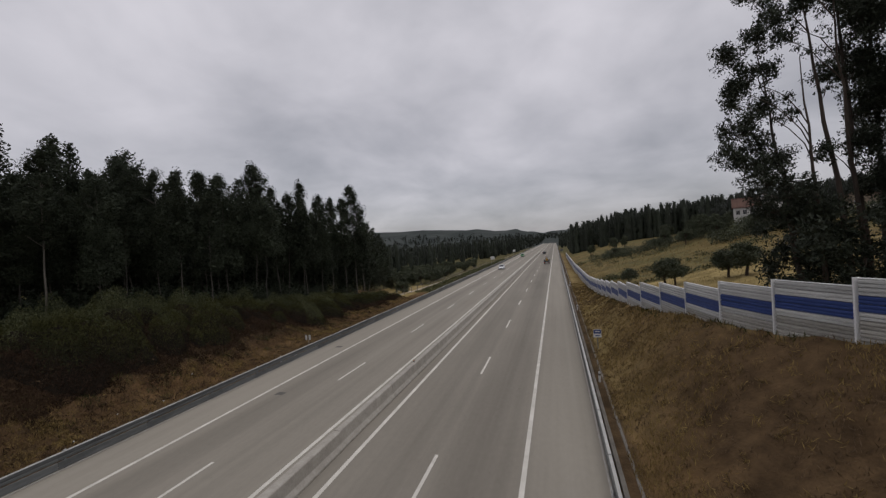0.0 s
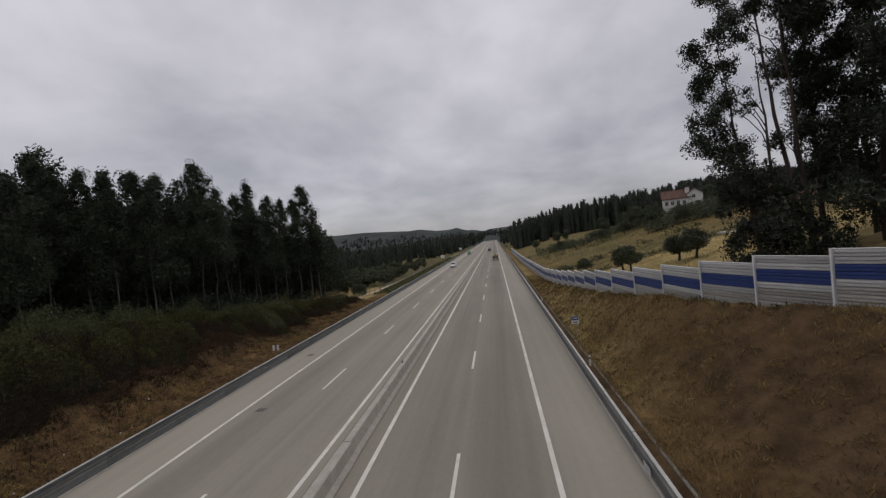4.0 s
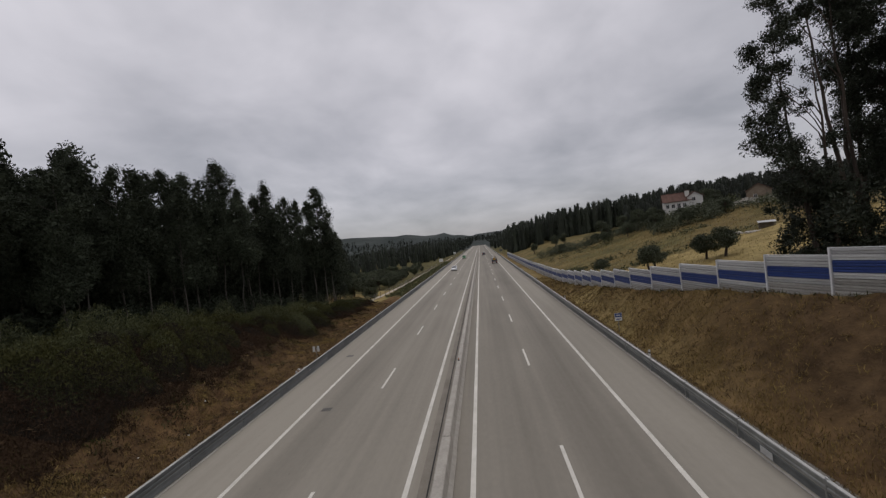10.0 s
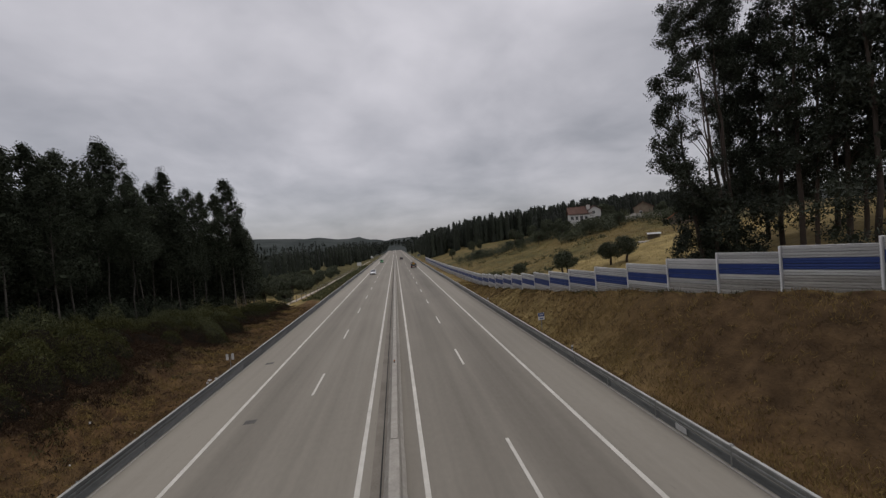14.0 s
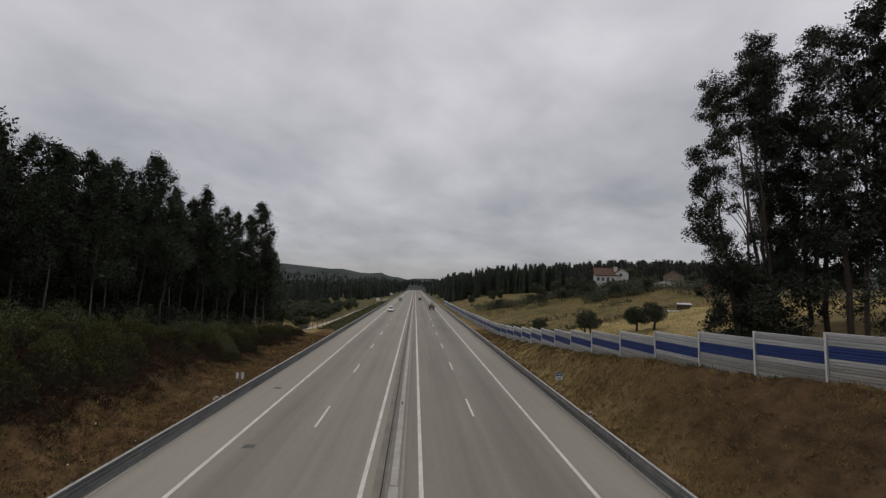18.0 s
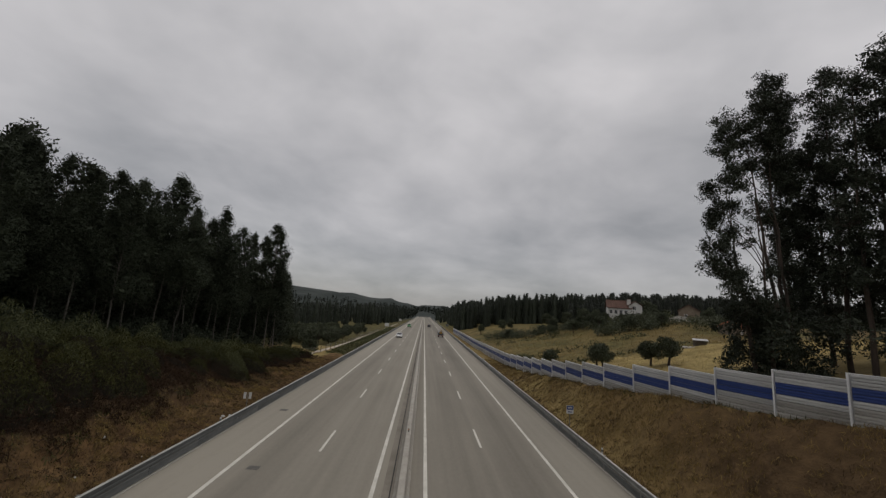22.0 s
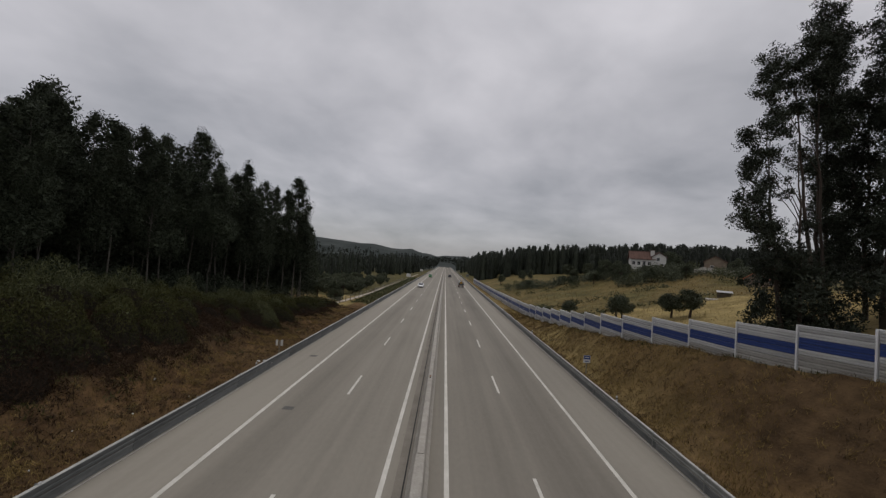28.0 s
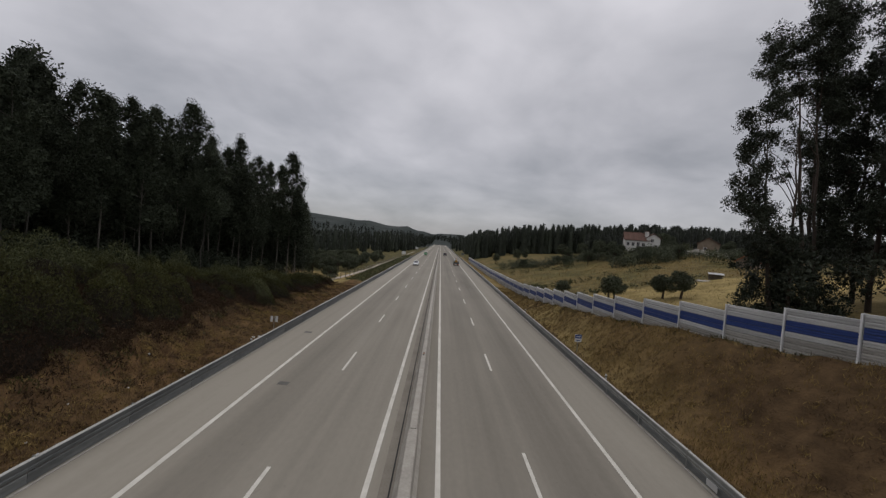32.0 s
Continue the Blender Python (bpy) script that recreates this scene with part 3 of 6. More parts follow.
for nx, ny in ((-10.15, 33.0), (-7.65, 21.7)):
    g = thing("drain_cover", (nx, ny, 0.0), "dark cast iron drain cover set into the asphalt", "drain cover", "drain covers in the road")
    part("frame", block((-0.30, -0.24, 0), (0.30, 0.24, 0.004), 0.001), M["iron"], g)
    for k in range(6):
        part("grate_bar", block((-0.26 + k * 0.09, -0.20, 0.004), (-0.21 + k * 0.09, 0.20, 0.009)), M["iron"], g)
for side in (-1, 1):
    gut = part("gutter", sweep([(side * 12.40, -0.1), (side * 12.40, 0.10), (side * 12.52, 0.10), (side * 12.68, 0.03), (side * 12.86, 0.03), (side * 12.98, 0.14),
                                (side * 13.08, 0.14), (side * 13.08, -0.1)], -60, 600), M["gutter"])
    tagged(gut, "stained concrete drainage gutter along the verge", "gutter", kind="structure")

# ---- median barrier: concrete segments ----
BX = 0.12
PROFILE = [(-0.39, 0.0), (-0.39, 0.08), (-0.25, 0.28), (-0.17, 0.76), (-0.13, 0.80), (0.13, 0.80), (0.17, 0.76), (0.25, 0.28), (0.39, 0.08), (0.39, 0.0)]
barrier = thing("median_barrier", (BX, 0, 0), "weathered pale concrete safety barrier along the median", "barrier", kind="structure")
seg = bpy.data.meshes.new("barrier_segment")
bm = sweep(PROFILE, 0.012, 5.988)
bm.to_mesh(seg)
bm.free()
seg.materials.append(M["concrete"])
seg_near = bpy.data.meshes.new("barrier_segment")
bm = sweep([(x_ * 1.08 + math.copysign(0.03, x_) * (z_ > 0.5), z_ * 0.97) for x_, z_ in PROFILE], 0.012, 5.988)
bm.to_mesh(seg_near)
bm.free()
seg_near.materials.append(M["concrete"])
for k in range(-6, 44):
    part("barrier_segment", seg if k >= 0 else seg_near, None, barrier, at=(0, 16.2 + 6 * k, 0))
part("barrier_far_run", sweep(PROFILE, 16.2 + 6 * 44, 1000), M["concrete"], barrier)
post_bm = block((-0.04, -0.04, 0.81), (0.04, 0.04, 1.02), 0.008)
mk = thing("median_marker", (BX, 26.6, 0), "small dark marker post on the concrete barrier", "marker")
part("stem", post_bm, M["iron"], mk)
part("reflector", block((-0.03, -0.05, 0.93), (0.03, -0.041, 1.0)), M["orange"], mk)


# ---- guard rails ----
def guardrail(side, x):
    rail = thing("guardrail", (x, 0, 0), "galvanised steel crash barrier on posts beside the hard shoulder", "guard rail", "guard rails along the road", "structure")
    s = -side
    face = [(0.015, 0.43), (0.045, 0.445), (0.055, 0.47), (0.055, 0.55), (0.025, 0.575), (0.02, 0.595), (0.025, 0.615), (0.055, 0.64), (0.055, 0.735), (0.03, 0.758), (0.00, 0.76)]
    prof = [(s * a, z) for a, z in face] + [(s * (a - 0.012), z) for a, z in face[::-1]]
    me = bpy.data.meshes.new("beam")
    b_ = sweep(prof, 0, 4.0)
    b_.to_mesh(me)
    b_.free()
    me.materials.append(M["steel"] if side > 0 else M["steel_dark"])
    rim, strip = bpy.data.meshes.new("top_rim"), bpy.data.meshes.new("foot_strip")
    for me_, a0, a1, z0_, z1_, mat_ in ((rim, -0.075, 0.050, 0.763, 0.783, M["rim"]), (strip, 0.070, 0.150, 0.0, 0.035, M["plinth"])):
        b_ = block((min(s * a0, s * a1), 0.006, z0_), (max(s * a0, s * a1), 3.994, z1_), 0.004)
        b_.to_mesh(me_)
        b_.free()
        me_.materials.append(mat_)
    pm = bpy.data.meshes.new("post")
    b_ = block((-0.06 - 0.09 * (s > 0), -0.035, -0.3), (0.06 + 0.09 * (s < 0) - 0.06, 0.035, 0.80), 0.006)
    box(b_, (min(0, -s * 0.07), -0.05, 0.50), (max(0, -s * 0.07), 0.05, 0.70))
    b_.to_mesh(pm)
    b_.free()
    pm.materials.append(M["steel"])
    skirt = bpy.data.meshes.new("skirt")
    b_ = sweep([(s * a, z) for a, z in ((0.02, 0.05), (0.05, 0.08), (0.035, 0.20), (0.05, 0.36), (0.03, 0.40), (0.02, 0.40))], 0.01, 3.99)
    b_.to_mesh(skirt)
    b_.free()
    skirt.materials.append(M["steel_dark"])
    cap = bpy.data.meshes.new("reflector")
    b_ = block((-0.02, -0.05, 0.76), (0.02, 0.05, 0.86), 0.004)
    b_.to_mesh(cap)
    b_.free()
    cap.materials.append(M["sign_white"])
    for k in range(-5, 45):
        part("beam", me, None, rail, at=(0, 4.0 * k, 0))
        part("top_rim", rim, None, rail, "rolled top edge, coloured bright for the light on it", at=(0, 4.0 * k, 0))
        part("foot_strip", strip, None, rail, "thin pale concrete strip", at=(0, 4.0 * k, 0))
        part("post", pm, None, rail, at=(0, 4.0 * k + 0.3, 0))
        part("skirt", skirt, None, rail, "dull lower steel skirt", at=(0, 4.0 * k, 0))
        if k % 3 == 0:
            part("reflector", cap, None, rail, "small white reflector", at=(0, 4.0 * k + 0.3, 0))
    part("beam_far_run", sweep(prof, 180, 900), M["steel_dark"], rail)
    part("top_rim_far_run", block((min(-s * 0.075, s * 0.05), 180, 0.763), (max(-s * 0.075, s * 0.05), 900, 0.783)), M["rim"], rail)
    far = [(np.array([[x_, y_, z_] for x_ in (-0.04, 0.04) for y_ in (y0, y0 + 0.06) for z_ in (-0.2, 0.45)]),
            np.array([[0, 1, 3, 2], [4, 5, 7, 6], [0, 1, 5, 4], [2, 3, 7, 6]])) for y0 in np.arange(182, 880, 4.0)]
    tagged(part("post_far_run", mesh_from("post_far_run", *joined(far), M["steel"]), None, rail), kind="stuff")
    return rail


guardrail(1, 12.12)
guardrail(-1, -11.85)

# ---- noise barrier: stepped bays of ribbed slats between white posts ----
nodes_ = [4.5, 7.2, 9.8, 12.2, 15.0, 17.9, 20.5, 23.4, 27.0, 30.8, 34.8, 38.6]
while nodes_[-1] < 185:
    nodes_.append(nodes_[-1] + 4.0)
noise_wall = thing("noise_barrier", (0, 0, 0), "stepped grey noise barrier with a blue band and white posts", "noise barrier", kind="structure")
BAY, SL = 4.0, 0.30


def slat_mesh(name, mat_, groove=0.010):
    """A ribbed cassette slat: two ribs on its face with deep grooves between, a narrow joint below and above."""
    prof = [(0.0, 0.008)]
    for k in range(2):
        z = 0.010 + k * 0.142
        prof += [(0.064, z + 0.010), (0.070, z + 0.088), (groove, z + 0.102), (groove, z + 0.136)]
    prof += [(0.0, 0.293)]
    b_ = sweep([(-a, z) for a, z in prof], 0.08, BAY - 0.08)
    me = bpy.data.meshes.new(name)
    b_.to_mesh(me)
    b_.free()
    me.materials.append(mat_)
    return me


slat_grey, slat_blue, slat_low = slat_mesh("slat_grey", M["panel"]), slat_mesh("slat_blue", M["blue"], 0.048), slat_mesh("slat_low", M["panel_dirty"])
core = bpy.data.meshes.new("panel")
bm = block((0.001, 0.07, 0), (0.07, BAY - 0.07, 8 * SL))
bm.to_mesh(core)
bm.free()
core.materials.append(M["panel_core"])
cap_mesh = bpy.data.meshes.new("coping")
bm = block((-0.05, 0.05, 8 * SL), (0.08, BAY - 0.05, 8 * SL + 0.035), 0.005)
bm.to_mesh(cap_mesh)
bm.free()
cap_mesh.materials.append(M["post"])
plinth = bpy.data.meshes.new("plinth")
bm = block((-0.03, 0.06, -1.1), (0.09, BAY - 0.06, 0), 0.01)
bm.to_mesh(plinth)
bm.free()
plinth.materials.append(M["plinth"])
tops = []
for ya, yb in zip(nodes_[:-1], nodes_[1:]):
    xa, xb = float(wall_x(ya)), float(wall_x(yb))
    top = float(wall_foot(yb)) + 2.40
    tops.append(top)
    # local y runs from the near node to the far one; local -x faces the road
    m = Matrix.Translation((xa, ya, top - 8 * SL)) @ Matrix.Rotation(math.atan2(-(xb - xa), yb - ya), 4, "Z") @ Matrix.Diagonal((1, math.hypot(xb - xa, yb - ya) / BAY, 1, 1))
    pan = part("panel", core, None, noise_wall, at=m)
    for k in range(8):
        blue = k in (4, 5)
        part("slat", slat_blue if blue else slat_low if k < 3 else slat_grey, None, pan, "blue ribbed slat" if blue else "dusty splashed slat" if k < 3 else "", at=(0, 0, k * SL))
    part("coping", cap_mesh, None, pan, "thin white top rail")
    part("plinth", plinth, None, pan, "bare concrete base slab")
for n, y in enumerate(nodes_):
    hi = max(tops[max(n - 1, 0)], tops[min(n, len(tops) - 1)]) + 0.05
    lo = float(wall_foot(y)) - 1.0
    bm = block((-0.09, -0.045, lo), (-0.078, 0.045, hi))
    box(bm, (-0.078, -0.007, lo), (0.078, 0.007, hi))
    box(bm, (0.078, -0.045, lo), (0.09, 0.045, hi))
    part("post", bm, M["post"], noise_wall, "white steel upright", at=(float(wall_x(y)), y, 0))


# ---- trees ----
def forest_tree(h, seed, mat_leaf, crown_from=0.36, width=1.9, leaf=0.50, per=34, n=44, stem=0.12, heart=5):
    """A slender plantation eucalyptus: pale straight stem, narrow ragged crown with a pointed top."""
    rng = np.random.default_rng(seed)
    t = thing("eucalyptus_tree", (0, 0, 0), "tall slender plantation eucalyptus with a pale trunk", "tree", "trees of the roadside wood")
    zs = np.linspace(-0.4, h * 0.96, 9)
    bend = np.cumsum(rng.normal(0, 0.10, (9, 2)), axis=0)
    line = np.column_stack([bend, zs])
    trunk = [tube(line, np.linspace(stem, 0.03, 9), 6)]
    clumps = []
    for k in range(n):
        s = k / (n - 1)
        z = h * (crown_from + (0.985 - crown_from) * s)
        rad = width * (0.62 + 0.38 * math.sin(math.pi * min(1, 0.2 + 0.9 * s))) * min(1.0, 0.26 + 2.2 * (1 - s) ** 0.8)
        a = rng.uniform(0, 2 * math.pi)
        off = rad * rng.uniform(0.10, 0.80)
        cx, cy = np.interp(z, zs, line[:, 0]), np.interp(z, zs, line[:, 1])
        c = (cx + math.cos(a) * off, cy + math.sin(a) * off, z)
        r = rng.uniform(0.45, 0.90) * (0.58 + 0.50 * (1 - s) ** 0.7) * width / 1.9
        clumps.append((*c, r, r * rng.uniform(1.0, 1.7)))
        if k % 2 == 0:
            zb = z - rng.uniform(0.5, 1.4)
            trunk.append(tube([(np.interp(zb, zs, line[:, 0]), np.interp(zb, zs, line[:, 1]), zb), c], [0.035, 0.012], 4))
    clumps.append((line[-1, 0], line[-1, 1], h - 0.35, 0.28, 0.75))
    part("trunk", mesh_from("trunk", *joined(trunk), M["bark_pale"], True), None, t, "pale peeling trunk with thin branches")
    p = in_clumps(clumps, per, rng, 0.38, True)
    part("crown", mesh_from("crown", *joined([cards(p, leaf, rng, 0.5), cores(clumps, 0.75, rng, heart, 0.26)]), mat_leaf), None, t, "ragged narrow dark green crown")
    return t


def crown_masses(h, seed, crown_from, spread, n=17):
    """Rounded heads of foliage round a stem: wide low down, closing to a blunt top; relative to the foot."""
    rng = np.random.default_rng(seed)
    out = []
    for k in range(n):
        s = (k + rng.uniform(0, 0.8)) / n
        a = k * 2.4 + rng.uniform(-0.5, 0.5)
        off = spread * rng.uniform(0.35, 1.0) * (1.0 - 0.75 * s ** 1.6)
        r = rng.uniform(0.85, 1.55) * (1.05 - 0.30 * s)
        out.append((math.cos(a) * off, math.sin(a) * off, h * (crown_from + (0.93 - crown_from) * s), r, r * rng.uniform(0.8, 1.1)))
    return out


def roadside_euca(x, y, h, seed, masses, lean=(0, 0), stems=1, per=330, leaf=0.165, tuft=19.0):
    """A big open-grown eucalyptus: bare stems, rising limbs and rounded heads of hanging leaf tufts with sky between them."""
    rng = np.random.default_rng(seed)
    z0 = float(land(x, y))
    t = thing("roadside_eucalyptus", (x, y, z0), "tall open eucalyptus with brown stems behind the noise barrier", "tree", "eucalyptus behind the noise barrier")
    wood, clumps, lines = [], [], []
    zs = np.linspace(-0.5, h * 0.88, 12)
    for st in range(stems):
        bend = np.cumsum(rng.normal(0, 0.07, (12, 2)), axis=0) + np.outer(zs, (lean[0] + 0.045 * st, lean[1] - 0.03 * st)) + (0.45 * st, -0.3 * st)
        lines.append(np.column_stack([bend, zs]))
        wood.append(tube(lines[-1], np.linspace(0.17, 0.025, 12) * (1 - 0.2 * st), 8))
    for k, (mx, my, mz, r, rv) in enumerate(masses):
        line = lines[k % stems]
        c = np.array([mx, my, mz])
        d = math.hypot(mx - np.interp(mz, zs, line[:, 0]), my - np.interp(mz, zs, line[:, 1]))
        zb = min(max(mz - 0.9 * d - 0.8, 0.2 * h), h * 0.9)
        base = np.array([np.interp(zb, zs, line[:, 0]), np.interp(zb, zs, line[:, 1]), zb])
        bow = base + (c - base) * (0.22, 0.22, 0.62) + rng.normal(0, 0.12, 3)
        limb = [base * (1 - f) ** 2 + bow * 2 * f * (1 - f) + c * f * f + rng.normal(0, 0.05, 3) * (0 < f < 1) for f in (0, 0.2, 0.4, 0.6, 0.8, 1)]
        wood.append(tube(limb, [0.034, 0.029, 0.024, 0.019, 0.014, 0.010], 5))
        for f in rng.uniform(0.35, 0.85, 5):
            u = rng.uniform(0.22, 0.42)
            clumps.append((*(np.array([np.interp(f, (0, 0.2, 0.4, 0.6, 0.8, 1), [q[i] for q in limb]) for i in range(3)]) + rng.normal(0, 0.22, 3)), u, u))
        r, rv = r * 1.15, rv * 1.15
        m = int(tuft * r * rv + 6)
        dirs = rng.normal(size=(m, 3))
        dirs /= np.linalg.norm(dirs, axis=1)[:, None]
        dirs *= rng.uniform(0.2, 0.9, m)[:, None]
        for q in dirs:
            e = c + q * (r, r, rv)
            wood.append(tube([c + (base - c) * 0.12, e], [0.016, 0.005], 3))
            u = rng.uniform(0.26, 0.55)
            clumps.append((*e, u, u * rng.uniform(0.75, 1.15)))
    part("trunk", mesh_from("trunk", *joined(wood), M["bark"], True), None, t, "brown forked trunk and rising limbs")
    p = in_clumps(clumps, per, rng, 0.5, True)
    part("crown", mesh_from("crown", *joined([cards(p, leaf, rng, 0.8, 0.36), cores(clumps, 0.5, rng, 1, 0.16)]), M["leaf_euca"]), None, t, "open crown of hanging dark leaf tufts")
    return t


def small_tree(name, label, cat, group, h, r, seed, mat_leaf, per=70, trunk_mat="bark", stem=0.35, leaf=0.2):
    """A low round-headed tree on a short crooked stem."""
    rng = np.random.default_rng(seed)
    t = thing(name, (0, 0, 0), label, cat, group)
    zs = np.linspace(-0.3, h * 0.72, 5)
    line = np.column_stack([np.cumsum(rng.normal(0, 0.05, (5, 2)), axis=0), zs])
    wood, clumps = [tube(line, np.linspace(0.15, 0.06, 5), 7)], []
    for k in range(24):
        a, e = rng.uniform(0, 2 * math.pi), rng.uniform(-0.9, 1.3)
        c = np.array([math.cos(a) * r * 0.66 * math.cos(e), math.sin(a) * r * 0.66 * math.cos(e), h * (stem + (1 - stem) * 0.5) + math.sin(e) * h * (1 - stem) * 0.40])
        wood.append(tube([line[3], (line[3] + c) / 2 + rng.normal(0, 0.06, 3), c], [0.05, 0.03, 0.01], 4))
        q = r * rng.uniform(0.30, 0.46)
        clumps.append((*c, q, q * 0.85))
    part("trunk", mesh_from("trunk", *joined(wood), M[trunk_mat], True), None, t)
    p = in_clumps(clumps, per * 10, rng, 0.45)
    part("crown", mesh_from("crown", *cards(p, leaf, rng, 0.1), mat_leaf), None, t)
    return t


def put_copies(protos, spots, rng):
    """The first spots take the prototypes themselves, the rest are copies; each is turned, scaled and stood on the ground."""
    for k, (x, y, h) in enumerate(spots):
        ob, base = protos[k % len(protos)]
        s = h / base
        wide = s ** 0.5 * rng.uniform(0.9, 1.15)
        m = Matrix.Translation((x, y, float(land(x, y)))) @ Matrix.Rotation(rng.uniform(0, 6.28), 4, "Z")
        if k >= len(protos):
            ob = copy_thing(ob, m)
        else:
            ob.matrix_basis = m
        ob.scale = (wide, wide, s)


rng = np.random.default_rng(5)
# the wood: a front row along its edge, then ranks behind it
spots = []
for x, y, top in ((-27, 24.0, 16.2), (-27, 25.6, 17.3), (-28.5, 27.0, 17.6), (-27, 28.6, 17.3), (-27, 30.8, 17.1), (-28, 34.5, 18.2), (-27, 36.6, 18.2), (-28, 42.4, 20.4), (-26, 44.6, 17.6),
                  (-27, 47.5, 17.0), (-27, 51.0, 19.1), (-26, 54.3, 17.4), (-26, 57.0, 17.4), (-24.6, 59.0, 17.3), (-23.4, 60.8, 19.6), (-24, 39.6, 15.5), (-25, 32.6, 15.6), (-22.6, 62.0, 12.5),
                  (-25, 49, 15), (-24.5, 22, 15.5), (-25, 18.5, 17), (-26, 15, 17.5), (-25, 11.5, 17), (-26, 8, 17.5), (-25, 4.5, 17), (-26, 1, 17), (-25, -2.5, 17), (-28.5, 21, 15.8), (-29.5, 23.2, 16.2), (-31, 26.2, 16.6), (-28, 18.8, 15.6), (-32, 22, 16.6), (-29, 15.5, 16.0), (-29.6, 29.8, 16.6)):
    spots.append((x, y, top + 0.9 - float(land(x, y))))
FRONT = len(spots)
for x in np.arange(-30.5, -50, -4.2):
    for y in np.arange(-12, 63 + (-31 - x) * 1.5, 4.2):
        xx, yy = x + rng.uniform(-1.5, 1.5), y + rng.uniform(-1.5, 1.5)
        spots.append((xx, yy, rng.uniform(15.4, 17.9) + 0.03 * (-31 - x)))
# younger trees closing the wood's far end
spots += [(-24.0, 64.6, 15.2), (-24.6, 67.6, 14.4), (-25.2, 71.0, 13.6), (-26.4, 75.5, 12.8), (-28.4, 82.0, 12.2), (-30.6, 88.0, 11.6), (-34.0, 96.0, 11.0), (-37.0, 88.0, 13.0), (-40.0, 98.0, 12.0), (-33.0, 80.0, 13.5), (-43.0, 106.0, 11.5), (-27.2, 66.0, 11.0), (-29.0, 65.0, 12.5), (-31.0, 68.0, 13.0), (-33.5, 70.0, 13.0), (-26.6, 62.8, 11.5), (-29.6, 70.5, 10.5), (-36.0, 75.0, 13.0)]
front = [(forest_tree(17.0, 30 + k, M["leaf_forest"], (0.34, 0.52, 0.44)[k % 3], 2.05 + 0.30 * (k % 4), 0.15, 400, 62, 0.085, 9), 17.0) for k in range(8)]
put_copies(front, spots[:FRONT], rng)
protos = [(forest_tree(17.0, 40 + k, M["leaf_forest"], 0.10 + 0.08 * (k % 3), 2.5 + 0.2 * (k % 4), 0.30, 95, 46, 0.09, 6), 17.0) for k in range(7)]
put_copies(protos, spots[FRONT:], rng)

# the big eucalyptus behind the noise barrier: three at its near corner with open crowns, then the close stand
LEANING_HEADS = ((22.5, 27.5, 14.5, 1.2, 1.1), (21.7, 27.4, 13.1, 0.8, 0.75), (22.0, 27.5, 19.1, 0.95, 0.95), (22.8, 27.9, 17.6, 0.9, 0.9), (23.3, 27.5, 20.1, 0.75, 0.7), (24.0, 28.0, 16.0, 0.7, 0.7), (24.7, 28.2, 12.7, 0.9, 0.8), (23.2, 27.0, 11.4, 1.2, 0.95), (24.9, 27.0, 10.5, 1.4, 1.0), (22.2, 27.7, 16.2, 0.5, 0.5), (24.4, 28.2, 18.2, 0.6, 0.5), (22.1, 27.6, 17.0, 0.7, 0.6), (23.4, 28.3, 13.4, 0.9, 0.8), (22.6, 27.2, 12.4, 1.0, 0.8), (26.2, 27.6, 9.4, 1.3, 0.9), (23.6, 27.6, 9.7, 1.3, 0.9))
TWIN_HEADS = ((24.4, 28.5, 26.2, 1.1, 1.3), (24.2, 28.5, 24.9, 1.0, 1.0), (24.1, 28.5, 23.4, 1.15, 1.05), (24.7, 28.4, 21.6, 0.85, 0.8), (25.8, 28.7, 24.4, 0.8, 0.8), (25.3, 28.3, 20.0, 0.7, 0.55), (26.6, 28.8, 22.5, 0.9, 0.8), (26.2, 28.6, 26.0, 0.8, 0.8), (27.6, 28.6, 17.4, 0.7, 0.6), (26.9, 28.0, 13.0, 0.6, 0.5))
TALL_HEADS = ((28.0, 28.0, 30.6, 1.2, 1.2), (27.5, 28.0, 28.4, 1.5, 1.5), (27.7, 28.0, 24.9, 1.7, 1.5), (28.2, 28.2, 22.6, 1.4, 1.2), (28.9, 27.8, 20.4, 1.4, 1.3), (26.4, 28.0, 26.4, 0.9, 0.9), (29.2, 28.4, 26.9, 1.4, 1.3), (29.0, 28.4, 29.2, 1.3, 1.2), (29.5, 28.9, 18.2, 1.15, 1.2), (29.6, 28.9, 15.8, 1.15, 1.25), (29.4, 28.7, 13.3, 1.15, 1.2), (29.5, 28.2, 10.8, 1.3, 1.2), (29.9, 29.0, 20.6, 1.2, 1.2), (30.2, 29.0, 23.0, 1.3, 1.2), (30.4, 28.6, 12.0, 1.2, 1.2), (30.5, 28.8, 17.0, 1.2, 1.3))


def stand(x, y, z):
    """Where a head of the stand's drawing lies in the place."""
    return 20.1 + (x - 22.0) * 0.88, 25.2 + (y - 27.6) * 0.90, 18.7 + (z - 19.1) * (0.80 if z > 19.1 else 0.90)


